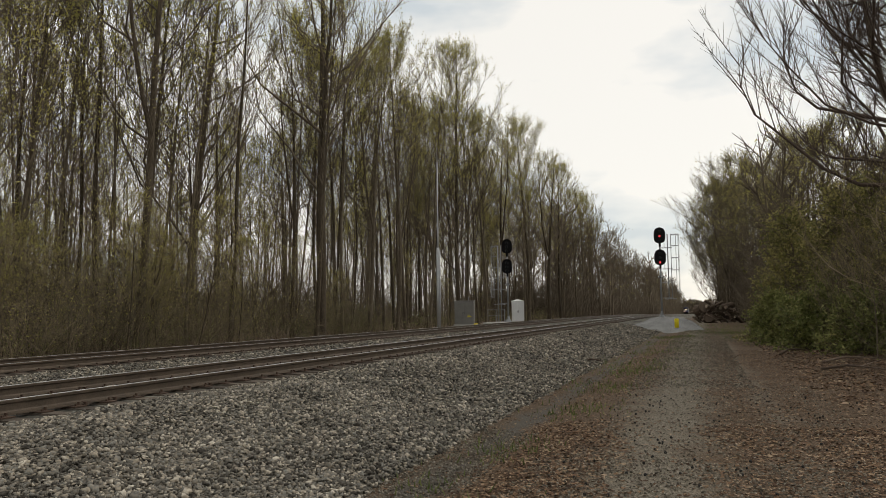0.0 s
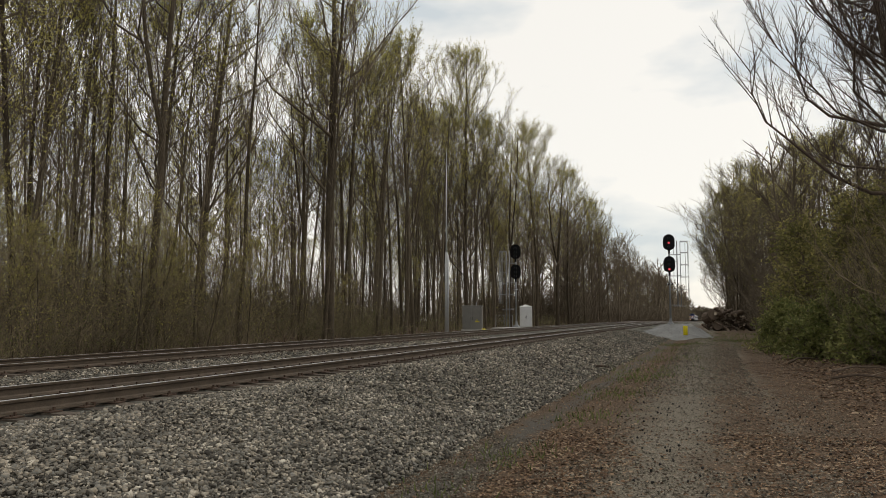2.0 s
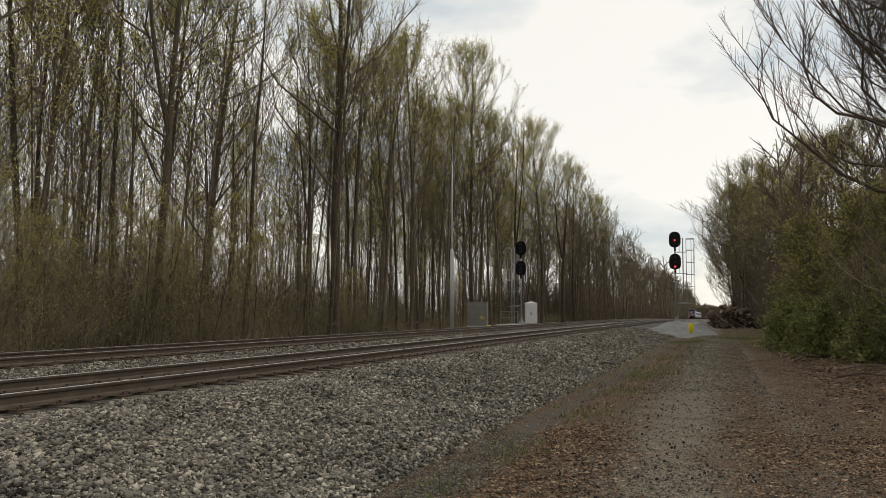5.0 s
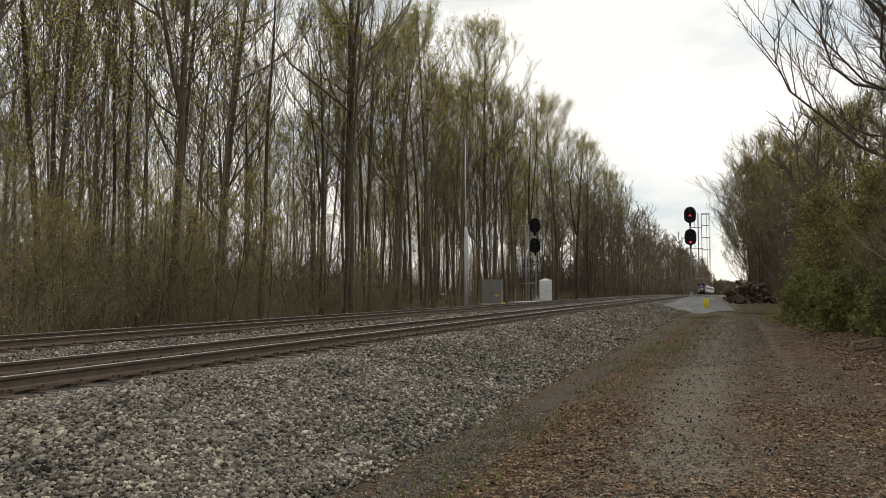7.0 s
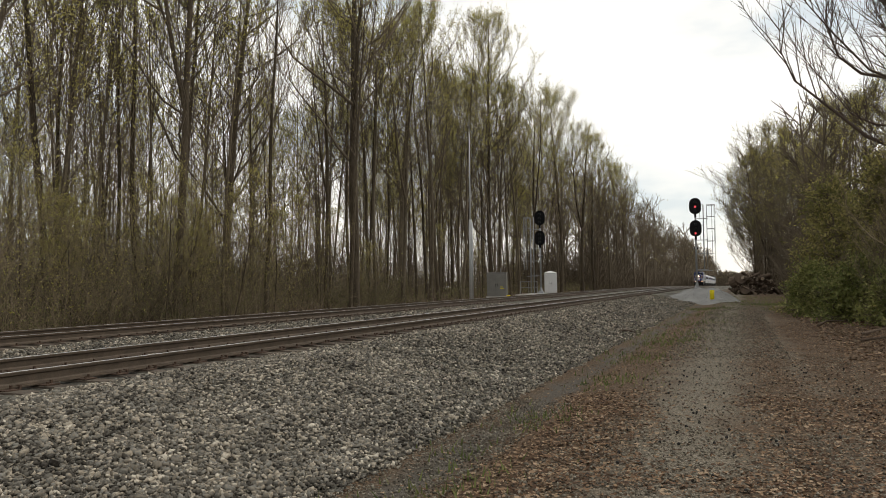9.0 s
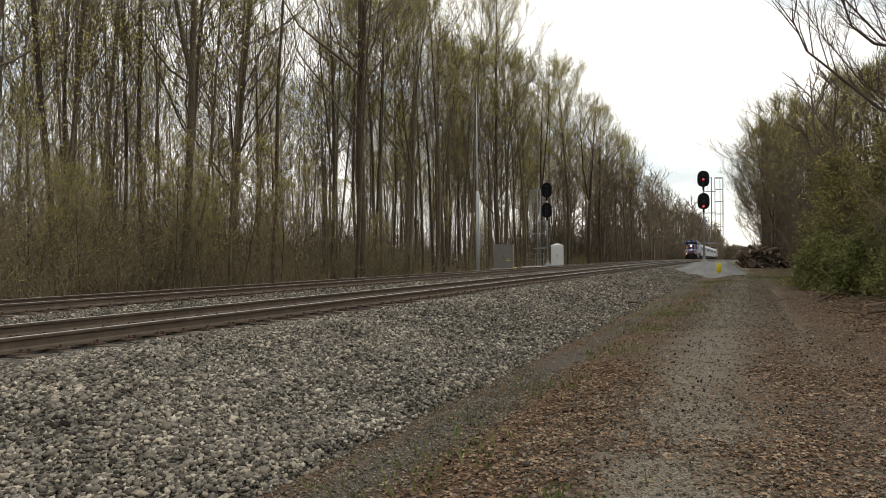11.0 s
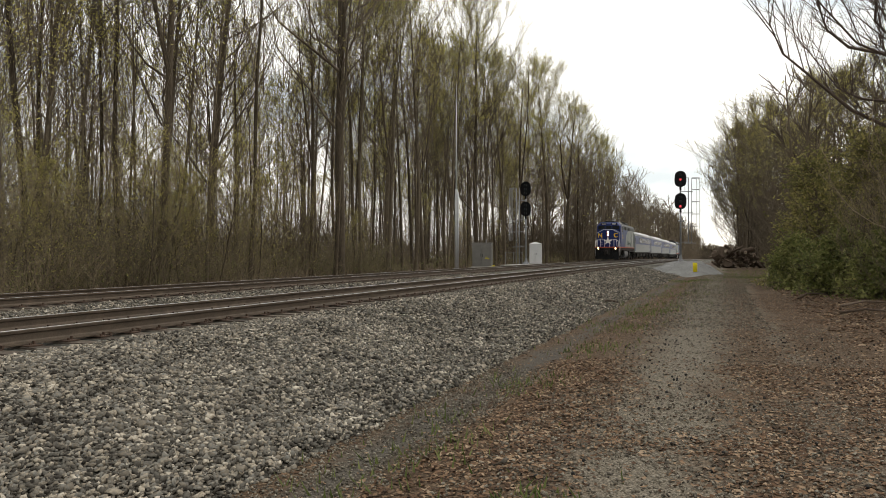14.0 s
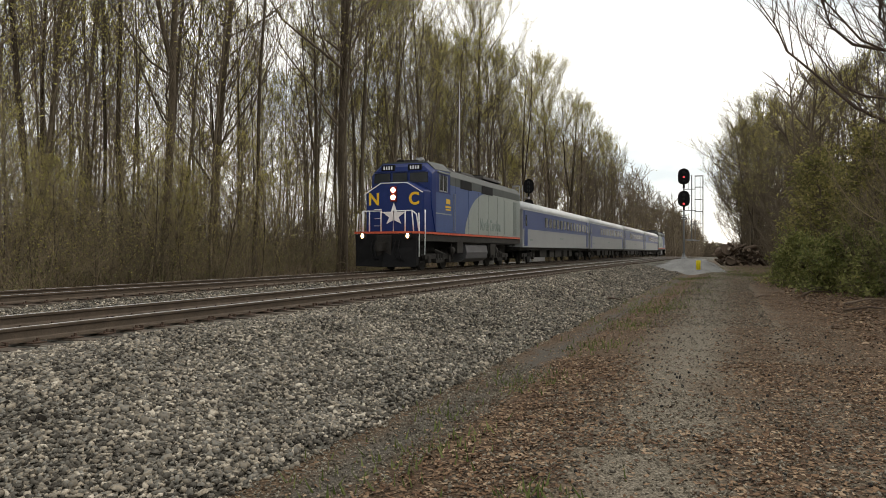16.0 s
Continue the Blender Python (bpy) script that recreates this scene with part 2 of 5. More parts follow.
# ---- mesh building ----
class Geo:
    """Vertices and faces gathered from simple shaped solids."""

    def __init__(self):
        self.v, self.f = [], []

    def add(self, vs, fs):
        k = len(self.v)
        self.v += [tuple(p) for p in vs]
        self.f += [tuple(i + k for i in q) for q in fs]
        return self

    def box(self, c, s, turn=None, taper=1.0):
        x, y, z = s[0] / 2, s[1] / 2, s[2] / 2
        vs = [Vector((i * x * (taper if k > 0 else 1), j * y * (taper if k > 0 else 1), k * z)) for k in (-1, 1) for i, j in ((-1, -1), (1, -1), (1, 1), (-1, 1))]
        if turn is not None:
            vs = [turn @ p for p in vs]
        return self.add([p + Vector(c) for p in vs], [(3, 2, 1, 0), (4, 5, 6, 7), (0, 1, 5, 4), (1, 2, 6, 5), (2, 3, 7, 6), (3, 0, 4, 7)])

    def tube(self, pts, radii, n=6, caps=True):
        pts = [Vector(p) for p in pts]
        vs, fs = [], []
        for i, p in enumerate(pts):
            d = (pts[min(i + 1, len(pts) - 1)] - pts[max(i - 1, 0)])
            d = d.normalized() if d.length > 1e-9 else Vector((0, 0, 1))
            u = d.cross(Vector((0, 0, 1)) if abs(d.z) < 0.9 else Vector((1, 0, 0))).normalized()
            w = d.cross(u)
            r = radii[i] if hasattr(radii, "__len__") else radii
            vs += [p + u * (r * math.cos(2 * math.pi * k / n)) + w * (r * math.sin(2 * math.pi * k / n)) for k in range(n)]
        for i in range(len(pts) - 1):
            for k in range(n):
                a, b = i * n + k, i * n + (k + 1) % n
                fs.append((a, a + n, b + n, b))
        if caps:
            fs.append(tuple(range(n)))
            fs.append(tuple(reversed(range((len(pts) - 1) * n, len(pts) * n))))
        return self.add(vs, fs)

    def prism(self, poly, axis, a, b):
        """A polygon pushed out along an axis from a to b; the polygon's numbers are the other two axes in order."""
        n = len(poly)
        put = {"x": lambda p, q: (q, p[0], p[1]), "y": lambda p, q: (p[0], q, p[1]), "z": lambda p, q: (p[0], p[1], q)}[axis]
        vs = [put(p, a) for p in poly] + [put(p, b) for p in poly]
        fs = [tuple(range(n)), tuple(reversed(range(n, 2 * n)))] + [(i, i + n, (i + 1) % n + n, (i + 1) % n) for i in range(n)]
        return self.add(vs, fs)

    def mesh(self, name, mat, smooth=False):
        me = bpy.data.meshes.new(name)
        me.from_pydata(self.v, [], self.f)
        bm = bmesh.new()
        bm.from_mesh(me)
        if len(self.f) < 60000:
            bmesh.ops.recalc_face_normals(bm, faces=bm.faces)
        bm.to_mesh(me)
        bm.free()
        me.materials.append(mat)
        if smooth:
            me.polygons.foreach_set("use_smooth", [True] * len(me.polygons))
        return me


def part(name, geo, mat, parent=None, label="", smooth=False, bevel=0.0):
    ob = new(name, geo.mesh(name, mat, smooth) if isinstance(geo, Geo) else geo)
    if parent is not None:
        ob.parent = parent
    if bevel:
        b = ob.modifiers.new("worn_edges", "BEVEL")
        b.width, b.segments, b.limit_method = bevel, 2, "ANGLE"
    return tagged(ob, label)


def thing(name, label, category, m=None, group="", kind=""):
    ob = new(name)
    ob.empty_display_size = 0.2
    if m is not None:
        ob.matrix_basis = m
    return tagged(ob, label, category, group, kind)


def np_mesh(name, verts, faces, mat):
    """One mesh from arrays of vertices and of faces with equal corner counts."""
    verts, faces = np.asarray(verts, np.float32), np.asarray(faces, np.int32)
    me = bpy.data.meshes.new(name)
    me.vertices.add(len(verts))
    me.vertices.foreach_set("co", verts.ravel())
    k = faces.shape[1]
    me.loops.add(faces.size)
    me.loops.foreach_set("vertex_index", faces.ravel())
    me.polygons.add(len(faces))
    me.polygons.foreach_set("loop_start", np.arange(len(faces), dtype=np.int32) * k)
    me.update(calc_edges=True)
    me.materials.append(mat)
    return me


def lettering(text, size, depth=0.006, bold=0.0):
    """A flat mesh of the text in the built-in font, in its own xy plane."""
    cu = bpy.data.curves.new("lettering", "FONT")
    cu.body, cu.size, cu.extrude, cu.align_x, cu.align_y = text, size, depth, "CENTER", "CENTER"
    cu.offset = bold
    ob = bpy.data.objects.new("lettering", cu)
    me = bpy.data.meshes.new_from_object(ob)
    bpy.data.objects.remove(ob)
    bpy.data.curves.remove(cu)
    return me


def smoothstep(a, b, x):
    t = np.clip((np.asarray(x, float) - a) / (b - a), 0, 1)
    return t * t * (3 - 2 * t)


def grade(y):
    """The line falls gently beyond the signals."""
    y = np.asarray(y, float)
    return np.where(y < 90, 0, np.where(y < 190, -0.0075 * (y - 90) ** 2 / 200, -0.375 - 0.0075 * (y - 190)))


def wave(x, y):
    return 0.5 * np.sin(0.9 * x + 0.37 * y) + 0.3 * np.sin(0.43 * y - 1.3 * x + 1) + 0.2 * np.sin(1.9 * y + 2.3 * x)


def land(x, y):
    """Height of the ground: path, ditch, track bed, woods."""
    x, y = np.asarray(x, float), np.asarray(y, float)
    z = np.interp(x, [-60, -24, -19, -17.0, -16.2, -15.4, -12.6, -11.2, -9.8, -6.9, -6.1, -3.0, -2.6, -2.2, -1.2, 0.0, 2.0, 4.0, 9.0, 30], [0.5, 0.25, 0.15, 0.2, 0.46, BED - 0.045, BED - 0.045, BED - 0.03, BED - 0.045, BED - 0.045, BED - 0.03, -0.05, -0.10, -0.08, 0.03, 0.02, 0.0, 0.06, 0.25, 0.4])
    rough = np.where((x > -2.2) | (x < -17.2), 0.035, 0.012)
    return z + rough * wave(x, y) + grade(y)

# ---- ground, path and track bed ----
def ground_material():
    m = bpy.data.materials.new("earth_leaves_and_gravel")
    m.use_nodes = True
    nt = m.node_tree
    bsdf = nt.nodes["Principled BSDF"]
    tc = nt.nodes.new("ShaderNodeTexCoord")
    sep = nt.nodes.new("ShaderNodeSeparateXYZ")
    nt.links.new(tc.outputs["Object"], sep.inputs[0])

    def noise_at(scale, detail=5.0):
        n = nt.nodes.new("ShaderNodeTexNoise")
        n.inputs["Scale"].default_value, n.inputs["Detail"].default_value = scale, detail
        nt.links.new(tc.outputs["Object"], n.inputs["Vector"])
        return n.outputs["Fac"]

    def ramp_of(src, stops):
        r = nt.nodes.new("ShaderNodeValToRGB")
        e = r.color_ramp.elements
        e[0].position, e[0].color = stops[0][0], (*stops[0][1], 1)
        e[1].position, e[1].color = stops[-1][0], (*stops[-1][1], 1)
        for p, c in stops[1:-1]:
            e.new(p).color = (*c, 1)
        nt.links.new(src, r.inputs["Fac"])
        return r.outputs["Color"]

    def calc(op, a, b, c=None):
        n = nt.nodes.new("ShaderNodeMath")
        n.operation = op
        for i, v in enumerate((a, b, c)):
            if v is None:
                continue
            if isinstance(v, (int, float)):
                n.inputs[i].default_value = v
            else:
                nt.links.new(v, n.inputs[i])
        return n.outputs[0]

    def mix(f, a, b):
        n = nt.nodes.new("ShaderNodeMix")
        n.data_type = "RGBA"
        nt.links.new(f, n.inputs["Factor"])
        nt.links.new(a, n.inputs["A"])
        nt.links.new(b, n.inputs["B"])
        return n.outputs["Result"]

    speck = noise_at(38, 3)
    leaf = ramp_of(speck, [(0.3, (0.03, 0.02, 0.013)), (0.5, (0.10, 0.066, 0.042)), (0.7, (0.22, 0.155, 0.10))])
    gravel = ramp_of(noise_at(55, 3), [(0.3, (0.05, 0.041, 0.031)), (0.5, (0.16, 0.136, 0.103)), (0.7, (0.34, 0.296, 0.233))])
    mud = ramp_of(noise_at(70, 4), [(0.3, (0.034, 0.030, 0.025)), (0.5, (0.09, 0.079, 0.065)), (0.72, (0.19, 0.168, 0.138))])
    patch = noise_at(0.9, 4)
    # the worn middle of the path, its leafy sides, the muddy ditch
    mid = calc("ABSOLUTE", calc("ADD", sep.outputs["X"], 0.6), 0)
    side = calc("ABSOLUTE", calc("ADD", sep.outputs["X"], -0.95), 0)
    ruts = calc("MAXIMUM", calc("SUBTRACT", 0.75, mid), calc("SUBTRACT", 0.10, side))
    worn = calc("MULTIPLY_ADD", ruts, 1.5, calc("MULTIPLY_ADD", patch, 2.4, -0.95))
    n = nt.nodes.new("ShaderNodeClamp")
    nt.links.new(worn, n.inputs[0])
    col = mix(n.outputs[0], leaf, gravel)
    dd = calc("ABSOLUTE", calc("ADD", sep.outputs["X"], 2.72), 0)
    wet = calc("MULTIPLY_ADD", calc("SUBTRACT", 0.30, dd), 4.0, calc("MULTIPLY_ADD", patch, 3.0, -1.5))
    n = nt.nodes.new("ShaderNodeClamp")
    nt.links.new(wet, n.inputs[0])
    col = mix(n.outputs[0], col, mud)
    nt.links.new(col, bsdf.inputs["Base Color"])
    bsdf.inputs["Roughness"].default_value = 0.93
    bsdf.inputs["Specular IOR Level"].default_value = 0.2
    b = nt.nodes.new("ShaderNodeBump")
    b.inputs["Strength"].default_value, b.inputs["Distance"].default_value = 0.7, 0.03
    nt.links.new(speck, b.inputs["Height"])
    nt.links.new(b.outputs[0], bsdf.inputs["Normal"])
    return m


def sheet(name, xs, ys, height, mat):
    X, Y = np.meshgrid(xs, ys)
    V = np.stack([X.ravel(), Y.ravel(), height(X.ravel(), Y.ravel())], 1)
    n, k = len(xs), len(ys)
    i = (np.arange(k - 1)[:, None] * n + np.arange(n - 1)[None]).ravel()
    me = np_mesh(name, V, np.stack([i, i + 1, i + n + 1, i + n], 1), mat)
    me.polygons.foreach_set("use_smooth", [True] * len(me.polygons))
    return new(name, me)


YS = np.concatenate([np.arange(-40, 0, 2.0), np.arange(0, 30, 0.35), np.arange(30, 120, 1.5), np.arange(120, 400, 8), np.arange(400, 1001, 50)])
XS = np.concatenate([[-900, -300, -120], np.arange(-60, -20, 4), np.arange(-20, -15, 0.5), np.arange(-15, -7, 1), np.arange(-7, 6, 0.22), np.arange(6, 30, 3), [40, 120, 300, 900]])
tagged(sheet("ground", XS, YS, land, ground_material()), "brown earth with dead leaves and worn gravel path", "ground", kind="structure")
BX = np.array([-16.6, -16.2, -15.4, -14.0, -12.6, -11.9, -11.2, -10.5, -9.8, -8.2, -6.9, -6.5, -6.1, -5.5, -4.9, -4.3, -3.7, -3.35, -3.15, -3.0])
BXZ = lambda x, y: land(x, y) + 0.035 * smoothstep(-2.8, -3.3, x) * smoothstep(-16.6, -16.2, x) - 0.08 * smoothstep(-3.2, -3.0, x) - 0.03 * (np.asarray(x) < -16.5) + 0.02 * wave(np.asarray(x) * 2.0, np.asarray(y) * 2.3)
# The dark bed colour reads as shade where it shows between the stones.
tagged(sheet("ballast_bed", BX, YS, BXZ, M_BED_SHADED), "bed of crushed grey stone ballast under the tracks", "ballast", kind="structure")


# ---- rails, ties and their fastenings ----
RAIL_YS = list(np.arange(-30, 60, 15.0)) + list(np.arange(60, 240, 10.0)) + list(np.arange(240, 760, 40.0))


def rail(x, parent):
    half = [(0.0, 0.0), (0.075, 0.0), (0.075, 0.012), (0.02, 0.03), (0.009, 0.05), (0.009, 0.12), (0.034, 0.138), (0.037, 0.165), (0.030, 0.172)]
    prof = half[1:] + [(-a, b) for a, b in reversed(half[1:])]
    g, n = Geo(), len(prof)
    vs = [(x + a, y, RAIL_TOP - 0.172 + b + float(grade(y))) for y in RAIL_YS for a, b in prof]
    fs = [(i * n + k, (i + 1) * n + k, (i + 1) * n + (k + 1) % n, i * n + (k + 1) % n) for i in range(len(RAIL_YS) - 1) for k in range(n)]
    g.add(vs, fs)
    ob = part("rail", g, M_RAIL, parent, "rust-brown steel rail")
    top = Geo()
    vs = [(x + a, y, RAIL_TOP + 0.0015 + float(grade(y))) for y in RAIL_YS for a in (-0.03, 0.03)]
    top.add(vs, [(2 * i, 2 * i + 1, 2 * i + 3, 2 * i + 2) for i in range(len(RAIL_YS) - 1)])
    part("running_surface", top, M_RAIL_TOP, ob, "polished bright rail head")


rng = random.Random(4)
for track_x in TRACKS:
    tr = thing("railway_track", "straight railway track of rusty rails on timber ties", "railway track", kind="structure", group="parallel tracks")
    for sx in (0.5, -0.5):
        rail(track_x + sx * GAUGE, tr)
    tie_mesh = Geo().box((0, 0, -0.09), (2.6, 0.23, 0.18)).mesh("tie", M_TIE)
    more, plates = Geo(), Geo()
    k = 0
    y = 3.0
    while y < 190:
        z = RAIL_TOP - 0.172 - 0.016 + float(grade(y))
        dx, dz = rng.uniform(-0.05, 0.05), rng.uniform(-0.008, 0.006)
        if k < 145:
            ob = new("tie", tie_mesh)
            ob.parent = tr
            ob.matrix_basis = pose(track_x + dx, y, z + dz, 0, 0, rng.uniform(-0.8, 0.8))
        else:
            more.box((track_x + dx, y, z - 0.09 + dz), (2.6, 0.23, 0.18))
        if y < 70:
            for sx in (0.5, -0.5):
                rx = track_x + sx * GAUGE
                plates.box((rx, y, z + 0.008), (0.36, 0.19, 0.014))
                for q in (-1, 1):
                    plates.box((rx + q * 0.085, y + q * 0.05, z + 0.03), (0.03, 0.02, 0.05))
                    if rng.random() < 0.6:
                        plates.box((rx + q * 0.14, y - q * 0.05, z + 0.025), (0.025, 0.02, 0.03))
                if rng.random() < 0.35:
                    plates.box((rx + 0.02, y + 0.17, z + 0.02), (0.16, 0.03, 0.05))
        k += 1
        y += 0.53 + rng.uniform(-0.02, 0.02)
    tagged(part("far_ties", more, M_TIE, tr), kind="stuff")
    tagged(part("tie_plates", plates, M_PLATE, tr, "rusted tie plates and spikes"), kind="stuff")


# ---- loose stones, leaves and grass ----
def stones(name, xy, size, flat, mat, sink=0.3, height=None, blocky=False):
    """Broken stones with jittered corners, laid on the ground: six corners, or eight for the blocky ones."""
    n = len(xy)
    r = np.random
    corner = np.array([(1, 0.5, 0.3), (-0.4, 1, -0.3), (-1, -0.5, 0.3), (0.4, -1, -0.3), (0.15, 0.1, 1), (-0.1, 0.1, -1)])
    f = np.array([(0, 1, 4), (1, 2, 4), (2, 3, 4), (3, 0, 4), (1, 0, 5), (2, 1, 5), (3, 2, 5), (0, 3, 5)])
    if blocky:
        corner = np.array([(-0.9, -0.75, -0.8), (0.9, -0.6, -0.8), (0.75, 0.8, -0.8), (-0.8, 0.7, -0.8), (-0.75, -0.6, 0.8), (0.7, -0.75, 0.7), (0.8, 0.6, 0.8), (-0.7, 0.75, 0.7)])
        f = np.array([(0, 3, 2), (0, 2, 1), (4, 5, 6), (4, 6, 7), (0, 1, 5), (0, 5, 4), (1, 2, 6), (1, 6, 5), (2, 3, 7), (2, 7, 6), (3, 0, 4), (3, 4, 7)])
    k = len(corner)
    V = corner[None] * 1.15 + r.uniform(-0.38, 0.38, (n, k, 3))
    s = np.stack([r.uniform(0.55, 1.25, n), r.uniform(0.55, 1.25, n), r.uniform(*flat, n)], 1) * (size * r.lognormal(0, 0.22, n))[:, None] / 2
    V = V * s[:, None]
    q = r.normal(size=(n, 4)) * np.array([1.2, 0.3, 0.3, 1.2])
    q /= np.linalg.norm(q, axis=1)[:, None]
    w, x, y, z = q.T
    R = np.stack([1 - 2 * (y * y + z * z), 2 * (x * y - w * z), 2 * (x * z + w * y), 2 * (x * y + w * z), 1 - 2 * (x * x + z * z), 2 * (y * z - w * x), 2 * (x * z - w * y), 2 * (y * z + w * x), 1 - 2 * (x * x + y * y)], 1).reshape(n, 3, 3)
    V = np.einsum("nij,nkj->nki", R, V)
    base = (height or land)(xy[:, 0], xy[:, 1]) + s[:, 2] * (1 - sink) + size * r.uniform(-0.35, 0.55, n)
    V += np.stack([xy[:, 0], xy[:, 1], base], 1)[:, None]
    F = (np.arange(n)[:, None, None] * k + f[None]).reshape(-1, 3)
    return np_mesh(name, V.reshape(-1, 3), F, mat)


def scatter(n, x0, x1, y0, y1, power=1.0):
    u = np.random.rand(n)
    return np.stack([np.random.uniform(x0, x1, n), y0 + (y1 - y0) * u**power], 1)


def ballast(bands, size, label, blocky=False):
    xy = np.concatenate([scatter(*b) for b in bands])
    xy = xy[np.random.rand(len(xy)) < np.clip((-2.75 - xy[:, 0]) / 0.5, 0.12, 1)]
    for tx in TRACKS:
        for q in (-0.5, 0.5):
            xy = xy[np.abs(xy[:, 0] - tx - q * GAUGE) > 0.13]
    tagged(new("ballast_stones", stones("ballast_stones", xy, size, (0.32, 0.62), M_STONE, 0.15, BXZ, blocky)), label, "ballast", kind="stuff")


ballast([(42000, -7.1, -2.75, 1.8, 7.2), (22000, -7.1, -2.8, 7.2, 12)], 0.036, "loose crushed grey ballast stones beside the path", True)
ballast([(17000, -7.1, -2.8, 12, 21), (5000, -12.7, -9.7, 7, 18), (1200, -9.0, -7.75, 5, 14)], 0.05, "loose crushed grey ballast stones between the rails")
ballast([(14000, -7.1, -2.9, 21, 42), (5000, -7.1, -2.9, 42, 62), (3000, -12.7, -9.7, 18, 40), (1200, -16.5, -15.4, 12, 30)], 0.064, "crushed grey ballast stones further along the line")
# stray stones that lie proud of the bed nearest the path
bed_pieces = thing("ballast_shoulder", "sloping shoulder of crushed grey and buff stone", "ballast", kind="structure")
kinds = []
for i in range(10):
    me = stones("stone", np.zeros((1, 2)), 0.040, (0.35, 0.65), M_STONE_PIECE, 0, lambda x, y: 0 * x, True)
    kinds.append(me)
for i in range(300):
    x, y = rng.uniform(-5.6, -3.0), rng.uniform(2.5, 8.0)
    ob = new("stone", kinds[i % 10])
    ob.parent = bed_pieces
    ob.matrix_basis = pose(x, y, float(BXZ(x, y)) + 0.012, 0, 0, rng.uniform(0, 360))

xy = np.concatenate([scatter(9000, -1.9, 1.9, 3.0, 9), scatter(4000, -1.6, 2.0, 9, 18), scatter(5000, -3.1, -2.3, 3, 11)])
far_gravel = np.concatenate([scatter(9000, -1.7, 0.9, 17, 40), scatter(5000, -1.8, 1.4, 40, 60)])
tagged(new("path_gravel", stones("far_path_gravel", far_gravel, 0.034, (0.35, 0.6), M_FINES, 0.35)), "pale gravel strewn over the worn middle of the path", "gravel", kind="stuff")
tagged(new("path_gravel", stones("path_gravel", xy, 0.022, (0.4, 0.8), M_FINES, 0.35)), "small buff gravel strewn over the path", "gravel", kind="stuff")


def litter(name, xy, size, mat, lift=0.012):
    """Curled dead leaves, each a bent sliver of two quads."""
    n = len(xy)
    r = np.random
    L, W = size * r.uniform(0.6, 1.3, n), size * r.uniform(0.3, 0.75, n)
    a, b = r.uniform(0, 2 * np.pi, n), r.uniform(-0.5, 0.5, n)
    curl = r.uniform(-0.3, 0.7, n)
    px = np.array([-1, -1, 0, 0, 1, 1.0])[None] * L[:, None] / 2
    py = np.array([-0.6, 0.6, 1, -1, -0.3, 0.3])[None] * W[:, None] / 2
    py[:, 2], py[:, 3] = W / 2, -W / 2
    pz = (np.abs(px) / (L[:, None] / 2)) * (curl * L * 0.4)[:, None] + np.tan(b)[:, None] * py
    pz = pz - pz.min(axis=1)[:, None] * 0.7
    X = np.cos(a)[:, None] * px - np.sin(a)[:, None] * py + xy[:, :1]
    Y = np.sin(a)[:, None] * px + np.cos(a)[:, None] * py + xy[:, 1:]
    Z = pz + (land(xy[:, 0], xy[:, 1]) + lift * r.rand(n))[:, None]
    V = np.stack([X, Y, Z], 2)
    f = np.array([(0, 3, 2, 1), (3, 4, 5, 2)])
    return np_mesh(name, V.reshape(-1, 3), (np.arange(n)[:, None, None] * 6 + f[None]).reshape(-1, 4), mat)


def keep(xy, p):
    return xy[np.random.rand(len(xy)) < p]


c = np.concatenate([scatter(60000, -2.6, 4.6, 3.0, 12), scatter(34000, -3.0, 6.0, 12, 32), scatter(13000, -3.0, 6.0, 32, 60)])
X, Y = c[:, 0], c[:, 1]
cover = np.clip(0.95 - 1.05 * np.exp(-((X + 0.6) / 0.62) ** 2) - 0.25 * np.exp(-((X - 1.1) / 0.4) ** 2) + 0.5 * wave(X * 1.4, Y * 1.3) * (np.abs(X) < 2.2), 0.10, 1) * np.clip((X + 2.6 + 0.03 * np.clip(Y - 8, 0, 14)) / 0.5, 0.05, 1)
band = np.exp(-((Y - 6.7 - 0.15 * X) / 0.35) ** 2) * (X > -1.0) * (X < 1.1)
c = keep(c, np.clip(cover + 0.9 * band, 0, 1))
tagged(new("leaf_litter", litter("leaf_litter", np.concatenate([c, scatter(1400, -3.1, -2.2, 3.5, 20), scatter(500, -6, -3.1, 3, 14)]), 0.045, M_DEAD)), "brown dead oak leaves drifted beside the path", "leaves", kind="stuff")
c = np.concatenate([scatter(5000, -24, -16.8, 12, 70), scatter(9000, 2.0, 8.0, 14, 50)])
tagged(new("leaf_litter", litter("woodland_litter", c, 0.09, M_DEAD, 0.03)), "scattered dead leaves at the edge of the woods", "leaves", kind="stuff")

# dark seed balls dropped on the path
g = Geo()
for i in range(230):
    x, y = rng.uniform(-1.7, 2.4), rng.uniform(3.5, 16)
    z = float(land(x, y)) + 0.012
    r0 = rng.uniform(0.010, 0.018)
    g.tube([(x, y, z - r0), (x, y, z - r0 * 0.5), (x, y, z + r0 * 0.5), (x, y, z + r0)], [r0 * 0.4, r0, r0, r0 * 0.4], 6)
tagged(part("seed_balls", g, M_GRIME), "dark round seed balls fallen on the gravel path", "seed ball", kind="stuff")


